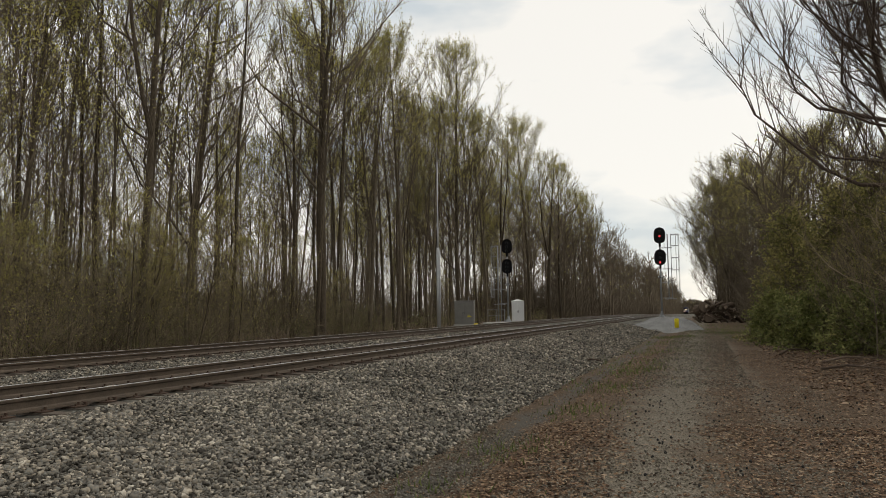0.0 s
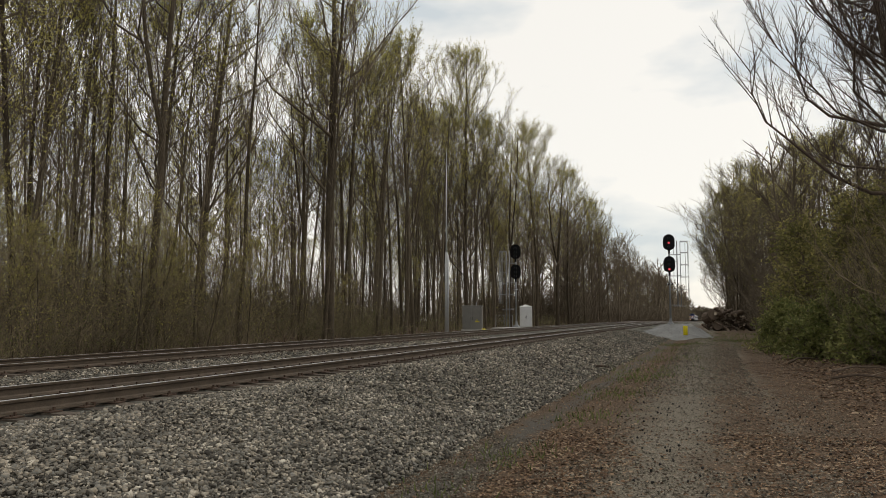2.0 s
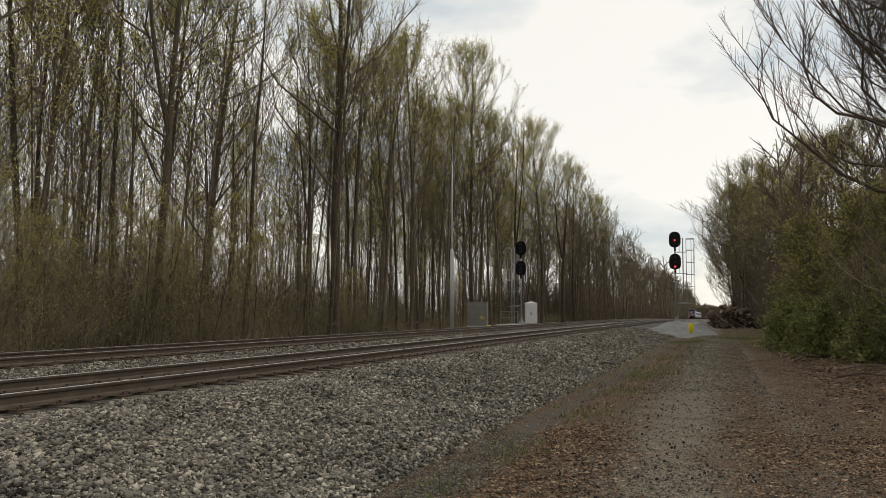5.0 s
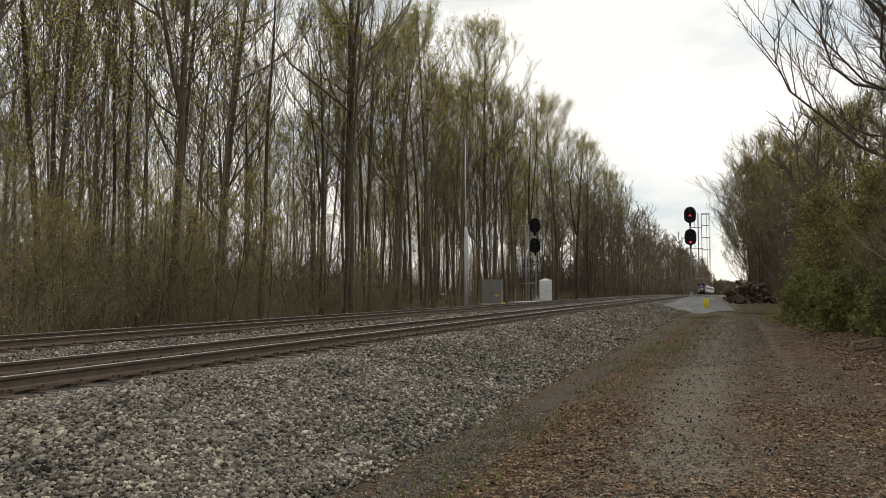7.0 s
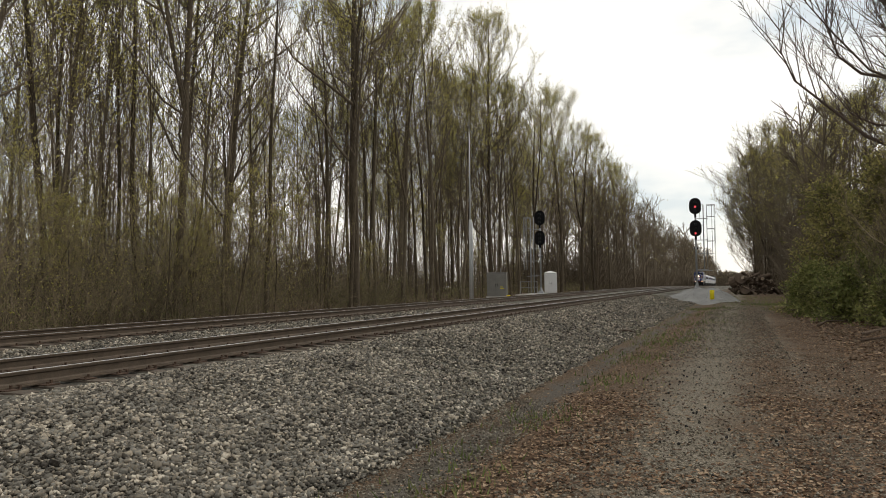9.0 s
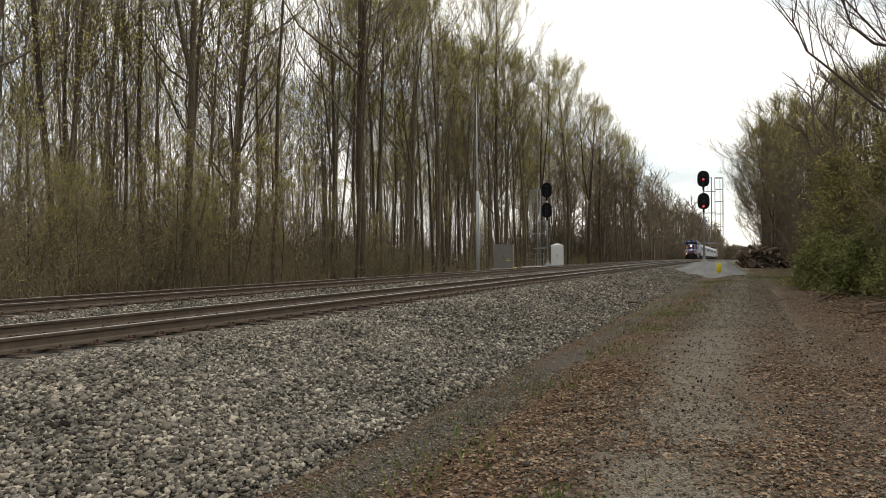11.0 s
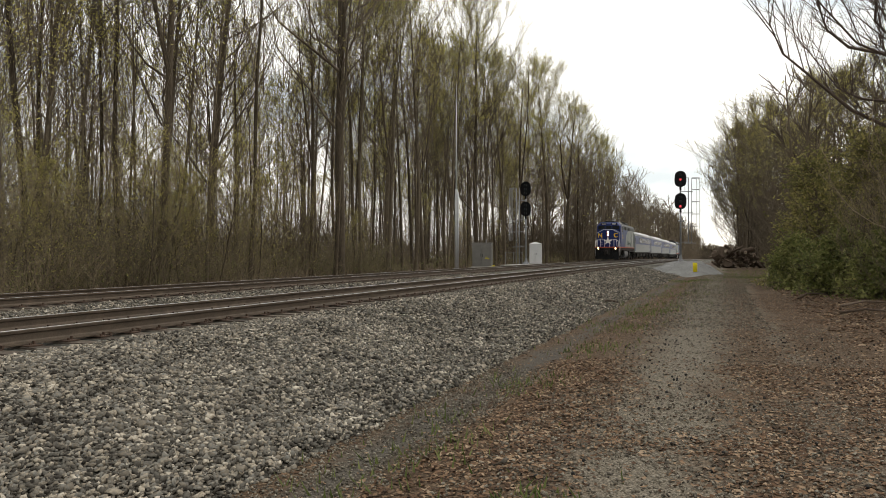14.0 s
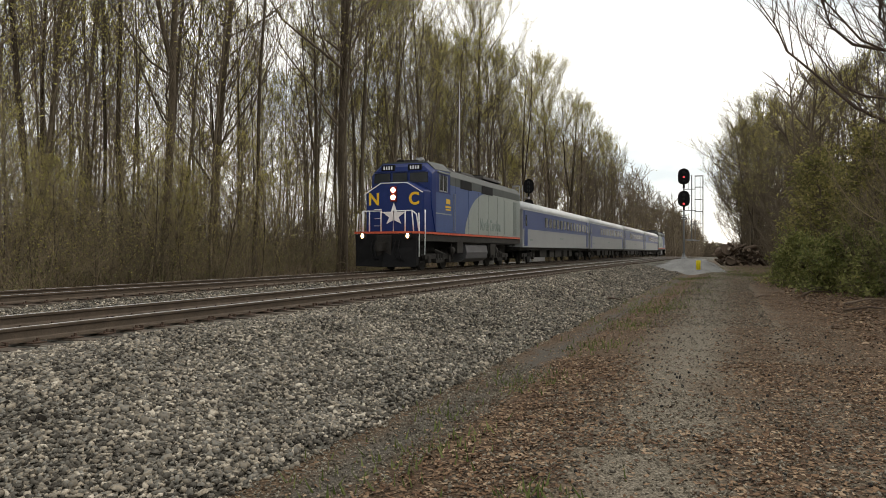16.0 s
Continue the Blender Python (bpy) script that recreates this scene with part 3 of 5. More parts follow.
def blades(name, xy, h, mat, spread=0.4, wide=0.012, base=None):
    n = len(xy)
    r = np.random
    H = h * r.uniform(0.5, 1.2, n)
    a = r.uniform(0, 2 * np.pi, n)
    t = r.uniform(0, 2 * np.pi, n)
    lean = spread * r.rand(n)
    z0 = (base or land)(xy[:, 0], xy[:, 1]) - 0.01
    wx, wy = np.cos(t) * wide, np.sin(t) * wide
    dx, dy = np.cos(a) * lean * H, np.sin(a) * lean * H
    V = np.stack([np.stack([xy[:, 0] - wx, xy[:, 1] - wy, z0], 1), np.stack([xy[:, 0] + wx, xy[:, 1] + wy, z0], 1), np.stack([xy[:, 0] + dx, xy[:, 1] + dy, z0 + H], 1)], 1)
    return np_mesh(name, V.reshape(-1, 3), np.arange(n * 3).reshape(-1, 3), mat)


tufts = []
for cx, cy, rad, n in [(-2.45, 5.6, 0.25, 60), (-2.2, 6.4, 0.22, 50), (-2.7, 7.4, 0.2, 40), (-1.1, 4.6, 0.2, 60), (-2.6, 4.8, 0.2, 40), (-2.4, 9.5, 0.3, 120), (-2.1, 13.5, 0.4, 160), (-2.3, 18, 0.6, 260), (-2.4, 25, 0.9, 380), (-2.2, 32, 1.0, 420), (-2.5, 40, 1.2, 420), (2.6, 46, 1.2, 600), (1.4, 54, 1.1, 1100), (-1.9, 22, 0.5, 300), (-1.9, 48, 0.8, 700), (1.6, 62, 2.0, 1200), (2.2, 75, 2.2, 800)]:
    tufts.append(np.stack([np.random.normal(cx, rad, n), np.random.normal(cy, rad * 1.6, n)], 1))
tagged(new("grass_tufts", blades("grass_tufts", np.concatenate(tufts), 0.11, M_GRASS, 0.9)), "thin tufts of green grass along the ditch", "grass", kind="stuff")

# ---- trees ----
class Limbs:
    """Tapered limbs gathered as arrays."""

    def __init__(self):
        self.v, self.f, self.n = [], [], 0

    def batch(self, P, r0, r1, sides):
        """Limbs along polylines P (count, points, 3), tapering from r0 to r1."""
        P = np.asarray(P, float)
        m, k = P.shape[:2]
        d = np.gradient(P, axis=1)
        d /= np.linalg.norm(d, axis=2, keepdims=True) + 1e-9
        ref = np.where((np.abs(d[:, :1, 2:]) < 0.8), np.array([0, 0, 1.0]), np.array([1.0, 0, 0]))
        u = np.cross(d, np.broadcast_to(ref, d.shape))
        u /= np.linalg.norm(u, axis=2, keepdims=True) + 1e-9
        w = np.cross(d, u)
        r0, r1 = np.broadcast_to(r0, (m,)), np.broadcast_to(r1, (m,))
        t = np.linspace(0, 1, k)
        rad = (r0[:, None] * (1 - t) + r1[:, None] * t)[:, :, None, None]
        ang = np.arange(sides) * 2 * np.pi / sides
        V = P[:, :, None] + (u[:, :, None] * np.cos(ang)[:, None] + w[:, :, None] * np.sin(ang)[:, None]) * rad
        self.v.append(V.reshape(-1, 3))
        i = (np.arange(k - 1)[:, None] * sides + np.arange(sides)[None])
        j = (np.arange(k - 1)[:, None] * sides + (np.arange(sides) + 1)[None] % sides)
        f = np.stack([i, j, j + sides, i + sides], 2).reshape(-1, 4)
        self.f.append((np.arange(m)[:, None, None] * k * sides + f[None]).reshape(-1, 4) + self.n)
        self.n += m * k * sides

    def profile(self, pts, radii, sides):
        for i in range(len(pts) - 1):
            self.batch(np.array([[pts[i], pts[i + 1]]]), radii[i], radii[i + 1], sides)

    def mesh(self, name, mat):
        me = np_mesh(name, np.concatenate(self.v), np.concatenate(self.f), mat)
        me.polygons.foreach_set("use_smooth", [True] * len(me.polygons))
        return me


def leaf_mesh(name, pts, size, mat):
    """Small three-cornered leaf clusters at the given places."""
    pts = np.asarray(pts)
    n = len(pts)
    r = np.random
    a = r.normal(size=(n, 3))
    a /= np.linalg.norm(a, axis=1)[:, None]
    b = np.cross(a, r.normal(size=(n, 3)))
    b /= np.linalg.norm(b, axis=1)[:, None] + 1e-9
    s = size * r.uniform(0.5, 1.4, n)[:, None]
    V = np.stack([pts - a * s, pts + b * s * 0.8, pts + a * s - b * s * 0.2], 1)
    return np_mesh(name, V.reshape(-1, 3), np.arange(n * 3).reshape(-1, 3), mat)


def bends(rg, start, way, length, steps, up=0.0, wobble=0.12):
    """Many wandering polylines at once."""
    p, d = np.array(start, float), np.array(way, float)
    n = len(p)
    length = np.broadcast_to(length, (n,))[:, None]
    d /= np.linalg.norm(d, axis=1, keepdims=True) + 1e-9
    out = [p.copy()]
    for _ in range(steps):
        d = d + rg.normal(0, wobble, (n, 3)) + np.array([0, 0, up])
        d /= np.linalg.norm(d, axis=1, keepdims=True) + 1e-9
        p = p + d * length / steps
        out.append(p.copy())
    return np.stack(out, 1)


def along(P, t):
    """Points and directions at the parts t of the polylines P."""
    k = P.shape[1] - 1
    x = np.clip(t, 0, 0.999) * k
    i = x.astype(int)
    r = np.arange(len(P))
    d = P[r, i + 1] - P[r, i]
    return P[r, i] + d * (x - i)[:, None], d / (np.linalg.norm(d, axis=1, keepdims=True) + 1e-9)


def offshoots(rg, P, count, t0, t1, sideways, lift, length, steps, up, wobble, forward=0.8):
    """Side shoots: count of them from each polyline."""
    Q = np.repeat(P, count, axis=0)
    n = len(Q)
    slot = np.tile(np.arange(count), len(P))
    q, d = along(Q, t0 + (t1 - t0) * (slot + rg.random(n)) / count)
    side = np.cross(d, rg.normal(size=(n, 3)))
    side /= np.linalg.norm(side, axis=1, keepdims=True) + 1e-9
    return bends(rg, q, d * forward + side * sideways + np.array([0, 0, lift]), length(n), steps, up, wobble)


def grow(seed, height, radius, crown_from, limbs, spread, subs, twigs, leaves, fork=False, up=0.10, leaf_high=0.4, widest=0.62, sides=8, twig_len=1.0, twig_r=0.0085, lean=0.03, base_leaf=0.06, sweep=0.55, crook=0.022):
    """Trunk, crown and foliage of one bare spring tree, whose limbs sweep up to a domed outline."""
    rg = np.random.default_rng(seed)
    trunk, crown = Limbs(), Limbs()
    stem = bends(rg, [(0, 0, -0.3)], [(rg.normal(0, lean), rg.normal(0, lean), 1)], height + 0.3, 12, 0.05, 0.022)
    trunk.profile(stem[0], radius * np.array([1.35, 1.04, 0.97, 0.92, 0.86, 0.8, 0.72, 0.62, 0.5, 0.38, 0.26, 0.15, 0.05]), sides)
    h = ((np.arange(limbs) + rg.uniform(0, 0.9, limbs)) / limbs) ** 0.85
    t = crown_from + (0.96 - crown_from) * h
    p, _ = along(np.repeat(stem, limbs, axis=0), t)
    if fork:
        q, _ = along(stem, np.array([crown_from + 0.08]))
        a = rg.uniform(0, 6.28)
        second = bends(rg, q, [(0.30 * math.cos(a), 0.30 * math.sin(a), 1)], height * (0.86 - crown_from), 8, 0.10, 0.04)
        trunk.batch(second, radius * 0.6, 0.03, 7)
        p2, _ = along(np.repeat(second, limbs, axis=0), np.clip(h, 0.05, 0.97))
        p = np.where((np.arange(limbs) % 2 == 1)[:, None], p2, p)
    # each limb leaves the stem, swings out and turns up to its place on the crown's outline
    a = np.arange(limbs) * 2.4 + rg.uniform(-0.5, 0.5, limbs)
    z_low, z_mid = height * crown_from, height * (crown_from + (1 - crown_from) * widest)
    zt = np.minimum(height * 0.995, p[:, 2] + (0.16 + 0.30 * (1 - h)) * (height - z_low) * rg.uniform(0.6, 1.25, limbs))
    over = np.clip((zt - z_mid) / (height * 1.01 - z_mid), 0, 1)
    under = np.clip((zt - z_low) / (z_mid - z_low), 0, 1)
    reach = spread * np.where(zt > z_mid, np.sqrt(1 - over**2), 0.35 + 0.65 * under) * rg.uniform(0.62, 1.06, limbs)
    out = np.stack([np.cos(a), np.sin(a), 0 * a], 1)
    axis = np.stack([stem[0, 6, 0] + 0 * a, stem[0, 6, 1] + 0 * a, zt], 1)
    tip = axis + out * reach[:, None]
    mid = p + out * (reach * sweep)[:, None] + np.array([0, 0, 1.0]) * ((zt - p[:, 2]) * 0.38)[:, None]
    u = np.linspace(0, 1, 7)[None, :, None]
    br = p[:, None] * (1 - u) ** 2 + mid[:, None] * (2 * u * (1 - u)) + tip[:, None] * u**2
    L = np.linalg.norm(np.diff(br, axis=1), axis=2).sum(1)
    br[:, 1:] += np.cumsum(rg.normal(0, crook, (limbs, 6, 3)), 1) * L[:, None, None]
    r0 = np.maximum(0.016, radius * (0.34 - 0.22 * h) * rg.uniform(0.7, 1.1, limbs))
    crown.batch(br, r0, 0.009, 4 if radius > 0.12 else 3)
    sb = offshoots(rg, br, subs, 0.22, 1.0, 0.55, 0.45, lambda n: np.repeat(L, subs) * rg.uniform(0.16, 0.38, n), 3 if radius > 0.12 else 2, up, 0.11, 0.8)
    crown.batch(sb, np.repeat(np.maximum(0.010, r0 * 0.3), subs), 0.006, 3)
    tw = offshoots(rg, sb, twigs, 0.12, 1.0, 0.65, 0.35, lambda n: twig_len * rg.uniform(0.35, 1.1, n), 1, 0.08, 0.16)
    crown.batch(tw, twig_r, twig_r * 0.45, 3)
    end = tw[:, 1]
    m = leaves * (base_leaf + 1.9 * np.clip((end[:, 2] / height - leaf_high) / (1 - leaf_high), 0, 1))
    cnt = rg.poisson(m)
    base = np.repeat(np.arange(len(end)), cnt)
    spots = tw[base, 0] + (end[base] - tw[base, 0]) * rg.uniform(0.3, 1.1, (len(base), 1)) + rg.normal(0, 0.10, (len(base), 3))
    return trunk, crown, spots


def tree(seed, label, height=24, radius=0.26, crown_from=0.42, limbs=20, spread=4.0, subs=6, twigs=4, leaves=0.9, twig_mat=None, leaf_mat=None, leaf_size=0.07, category="tree", group="", m=None, **kw):
    trunk, crown, spots = grow(seed, height, radius, crown_from, limbs, spread, subs, twigs, leaves, **kw)
    ob = thing("tree", label, category, m, group)
    part("trunk", trunk.mesh("trunk", M_BARK), None, ob)
    part("crown", crown.mesh("crown", twig_mat or M_TWIG), None, ob, "bare spring branches and twigs")
    if len(spots):
        part("foliage", leaf_mesh("foliage", spots, leaf_size, leaf_mat or M_BUD), None, ob, "small fresh yellow-green leaves")
    return ob


def at(x, y, turn=0.0, size=1.0, lean=0.0, tall=1.0):
    return pose(x, y, float(land(x, y)) - 0.05, lean, 0, turn) @ Matrix.Diagonal((size, size, size * tall, 1))


WOOD = "trees at the edge of the woods"
rg = random.Random(11)
tall = [tree(101, "tall bare tulip tree budding yellow-green at the top", 27, 0.28, 0.30, 36, 5.6, 8, 6, 3.0, group=WOOD, fork=True, leaf_size=0.055, sweep=0.8, widest=0.55, twig_r=0.013, leaf_high=0.5),
        tree(102, "tall grey-barked tree with a domed upswept budding crown", 26, 0.20, 0.20, 46, 5.0, 8, 6, 5.0, leaf_size=0.055, group=WOOD, leaf_high=0.5, sweep=0.85, widest=0.55, twig_r=0.012),
        tree(103, "tall slender tree with a pale green budding crown", 24, 0.14, 0.30, 28, 3.4, 7, 6, 5.0, leaf_size=0.055, group=WOOD, twig_r=0.013, sweep=0.8, leaf_high=0.5),
        tree(104, "tall dark-barked tree with spreading bare limbs", 25, 0.18, 0.30, 32, 4.4, 7, 6, 3.0, group=WOOD, fork=True, leaf_size=0.055, sweep=0.9, twig_r=0.013, leaf_high=0.5)]
inner = [tree(111, "tall bare woodland tree in the depth of the woods", 25, 0.17, 0.42, 18, 3.4, 5, 5, 2.4, group=WOOD, sides=6, twig_r=0.014, leaf_size=0.065, sweep=0.8, leaf_high=0.5),
         tree(112, "tall budding woodland tree in the depth of the woods", 24, 0.14, 0.38, 18, 3.0, 5, 5, 3.0, group=WOOD, sides=6, twig_r=0.014, leaf_size=0.065, sweep=0.8, leaf_high=0.5)]
slim = [tree(201, "slim straight woodland tree with few branches", 21, 0.09, 0.34, 18, 2.1, 5, 6, 3.4, group=WOOD, sides=6, leaf_size=0.065, twig_r=0.012, sweep=0.8, leaf_high=0.5),
        tree(202, "slim pole-like tree with sparse budding twigs", 19, 0.075, 0.28, 18, 1.8, 5, 6, 4.2, group=WOOD, sides=6, leaf_size=0.065, twig_r=0.012, sweep=0.8, leaf_high=0.5),
        tree(203, "slim dark bare woodland tree", 22, 0.11, 0.34, 20, 2.5, 5, 6, 1.2, group=WOOD, sides=6, leaf_size=0.06, twig_r=0.012, sweep=0.8),
        tree(204, "thin leaning young tree with green buds", 14, 0.055, 0.20, 18, 1.8, 5, 5, 3.6, group=WOOD, sides=5, lean=0.06, leaf_size=0.055, twig_r=0.010, sweep=0.8, leaf_high=0.15),
        tree(205, "small understory tree with brown twigs and green buds", 8.5, 0.040, 0.12, 18, 2.0, 6, 6, 2.4, group=WOOD, sides=5, lean=0.10, leaf_high=0.1, base_leaf=0.25, twig_mat=M_BRUSH, leaf_size=0.036, twig_len=0.7, twig_r=0.007, sweep=0.9)]
used = set()


def brush_edge(y):
    """The brush stands close to the line at first and draws back along it."""
    return np.interp(y, [12, 24, 30, 38, 140], [-17.4, -17.8, -19.0, -20.6, -20.2])


def place(src, *args, **kw):
    m = at(*args, **kw)
    if src.name in used:
        return copy_thing(src, m)
    used.add(src.name)
    src.matrix_basis = m
    return src


# the trees of the woods' edge: place, kind and size
spots = [(-21.0, 39.6, 0, 1.0), (-20.6, 24.2, 3, 0.92), (-21.5, 68, 1, 1.0), (-20.9, 51.0, 2, 0.9), (-22.5, 62, 2, 0.86), (-20.6, 80.5, 3, 0.86), (-20.4, 92, 1, 0.84), (-25.5, 34.0, 1, 0.92), (-23.5, 20.8, 2, 1.0), (-23.6, 41.0, 3, 0.8), (-24.2, 53.5, 0, 0.78), (-22.8, 27.0, 2, 0.96), (-20.2, 104, 0, 0.74), (-21, 75, 2, 0.86), (-22.5, 17.5, 3, 0.9), (-25, 22.5, 2, 0.95), (-20.5, 115, 1, 0.78), (-20.2, 128, 3, 0.82), (-21, 140, 1, 0.76), (-21.0, 152, 0, 0.72), (-22.6, 57.0, 3, 0.84), (-25.5, 73, 1, 0.84), (-24.5, 46, 2, 0.9), (-24.5, 88, 2, 0.85), (-25, 100, 1, 0.8), (-19.6, 14.6, 3, 0.9), (-21.4, 47.5, 3, 0.84), (-21.9, 71.5, 3, 0.92)]
for x, y, k, s in spots:
    place(tall[k], x, y, turn=rg.uniform(0, 360), size=s * (1.14 if y > 74 else 1.0), lean=rg.uniform(-0.8, 0.8))
for i in range(54):
    x = rg.uniform(-62, -27)
    y = rg.uniform(max(14, -x * 0.72), 165)
    place(inner[i % 2], x, y, turn=rg.uniform(0, 360), size=rg.uniform(0.72, 0.92), lean=rg.uniform(-1.5, 1.5))
for i in range(135):
    x = -20.4 - 26 * rg.random() ** 1.3
    y = max(13, -x * 0.72) + 95 * rg.random() ** 1.35
    place(slim[rg.randrange(4)], x, y, turn=rg.uniform(0, 360), size=rg.uniform(0.75, 1.1), lean=rg.uniform(-1.8, 1.8))
for i in range(46):
    x = -18.9 - 9 * rg.random() ** 1.2
    y = 13 + (26 if i < 36 else 80) * rg.random()
    if x < brush_edge(y):
        place(slim[4], x, y, turn=rg.uniform(0, 360), size=rg.uniform(0.45, 1.0), lean=rg.uniform(-5, 5))


def far_woods(name, seed, n, x0, x1, y0, y1, label, hmin, hmax, brush=0, stout=1.0):
    """Woods too far to count: many plain trees in one mesh."""
    r = np.random.default_rng(seed)
    L = Limbs()
    x, y = r.uniform(x0, x1, n), y0 + (y1 - y0) * r.random(n) ** 1.2
    h = r.uniform(hmin, hmax, n)
    stem = bends(r, np.stack([x, y, land(x, y) - 0.2], 1), np.tile([0, 0, 1.0], (n, 1)), h, 5, 0.05, 0.03)
    L.batch(stem, 0.16 * stout, 0.03, 4)
    S = np.repeat(stem, 22, axis=0)
    t = r.uniform(0.2, 0.98, len(S))
    p, _ = along(S, t)
    a = r.uniform(0, 6.28, len(S))
    l = (1 - np.abs(t - 0.6)) * np.repeat(h, 22) * 0.17
    b = bends(r, p, np.stack([np.cos(a), np.sin(a), 1.1 + 0 * a], 1), l * 1.3, 2, 0.1, 0.15)
    L.batch(b, 0.05 * stout, 0.022 * stout, 3)
    c = offshoots(r, b, 5, 0.2, 1.0, 0.8, 0.4, lambda k: np.repeat(l, 5) * 0.55, 1, 0.05, 0.2)
    L.batch(c, 0.036 * stout, 0.02 * stout, 3)
    k = r.random(len(c)) < 0.45
    sp = c[k, 1] + r.normal(0, 0.4, (k.sum(), 3))
    if brush:
        x, y = r.uniform(x0, x1, brush), y0 + (y1 - y0) * r.random(brush) ** 1.2
        st = bends(r, np.stack([x, y, land(x, y) - 0.1], 1), np.stack([r.normal(0, 0.3, brush), r.normal(0, 0.3, brush), np.ones(brush)], 1), r.uniform(1.5, 8, brush), 3, 0.02, 0.12)
        L.batch(st, 0.05 * stout, 0.02 * stout, 3)
        L.batch(offshoots(r, st, 5, 0.2, 1, 0.9, 0.3, lambda k: r.uniform(0.8, 2.2, k), 1, 0, 0.2), 0.035 * stout, 0.015 * stout, 3)
    ob = thing(name, label, "woods", kind="stuff")
    tagged(part("bare_trees", L.mesh("bare_trees", M_TWIG), None, ob), kind="stuff")
    tagged(part("buds", leaf_mesh("buds", sp, 0.13, M_BUD), None, ob), kind="stuff")


far_woods("far_woods", 5, 105, -40, -19.8, 118, 330, "far bare spring woods along the line", 18, 23, 3600, 1.3)
far_woods("far_woods", 6, 100, -34, -19, 300, 760, "distant hazy bare woods where the line vanishes", 18, 23, 3000, 2.6)
far_woods("far_woods", 7, 60, 3.5, 20, 105, 420, "far bare woods beside the service path", 15, 20, 1400)
far_woods("far_woods", 8, 90, -22, 12, 640, 760, "distant low woods closing the line", 8, 13, 1500, 3.0)
far_woods("far_woods", 9, 26, 4.5, 15, 50, 105, "bare woods behind the log heap", 10, 15, 1300)
far_woods("deep_woods", 10, 90, -85, -32, 24, 120, "thin bare trees in the depth of the woods", 15, 22, 3000, 0.8)


# ---- undergrowth ----
def thicket(name, seed, n, x0, x1, y0, y1, h0, h1, label, leaf_n, leaf_mat, stem_mat, bud=0.06, power=1.0, thick=0.014, lean=0.5, edge=None, fine=4):
    """Tangled upright stems with side shoots and fine twigs."""
    r = np.random.default_rng(seed)
    L = Limbs()
    x, y = r.uniform(x0, x1, n), y0 + (y1 - y0) * r.random(n) ** power
    ok = 0.62 + 0.75 * wave(x * 0.9, y * 0.8) > r.random(n)
    if edge is not None:
        ok &= x < edge(y)
    x, y, n = x[ok], y[ok], int(ok.sum())
    h = r.uniform(h0, h1, n) * (0.6 + 0.6 * np.sin(y * 0.55 + x) ** 2)
    a, k = r.uniform(0, 6.28, n), lean * r.random(n) ** 1.5
    s = bends(r, np.stack([x, y, land(x, y) - 0.05], 1), np.stack([k * np.cos(a), k * np.sin(a), np.ones(n)], 1), h, 4, -0.02, 0.2)
    L.batch(s, r.uniform(0.5, 1.3, n) * thick, 0.004, 3)
    b = offshoots(r, s, 5, 0.15, 1.0, 0.7, 0.3, lambda m: np.repeat(h, 5) * r.uniform(0.12, 0.36, m), 2, 0, 0.2)
    L.batch(b, thick * 0.5, 0.003, 3)
    c = offshoots(r, b, fine, 0.15, 1.0, 0.8, 0.2, lambda m: r.uniform(0.15, 0.5, m), 1, 0, 0.2)
    L.batch(c, thick * 0.28, 0.002, 3)
    Q = np.repeat(b, leaf_n, axis=0)
    sp = along(Q, r.uniform(0.2, 1, len(Q)))[0] + r.normal(0, 0.12, (len(Q), 3))
    ob = thing(name, label, "undergrowth", kind="stuff")
    tagged(part("stems", L.mesh("stems", stem_mat), None, ob), kind="stuff")
    tagged(part("leaves", leaf_mesh("leaves", sp, bud, leaf_mat), None, ob), kind="stuff")


thicket("brush", 21, 3000, -24, -17.4, 12, 50, 0.6, 2.8, "tangled dry brush and brambles at the edge of the woods", 4, M_LEAF, M_BRUSH, 0.028, 1.0, 0.009, 0.8, brush_edge)
thicket("brush", 25, 1150, -25, -17.8, 12, 36, 2.6, 5.6, "tall thin brown shoots at the edge of the woods", 5, M_BUD, M_BRUSH, 0.03, 1.0, 0.011, 0.6, brush_edge, 5)
thicket("brush", 22, 1500, -27, -20.4, 46, 135, 0.5, 2.0, "low dry brush under the woods beyond the signals", 2, M_LEAF, M_BRUSH, 0.05, 1.2, 0.018, 0.7, None, 2)
thicket("brush", 23, 2600, -60, -23, 18, 110, 1.5, 6.5, "brown brush deep under the bare trees", 1, M_BUD, M_TWIG, 0.05, 1.0, 0.026, 0.4, None, 2)
thicket("brush", 24, 420, 3.9, 7.5, 17, 44, 0.3, 1.5, "bare bramble stems along the path", 3, M_LEAF, M_TWIG, 0.035, 1.0, 0.008, 1.0)


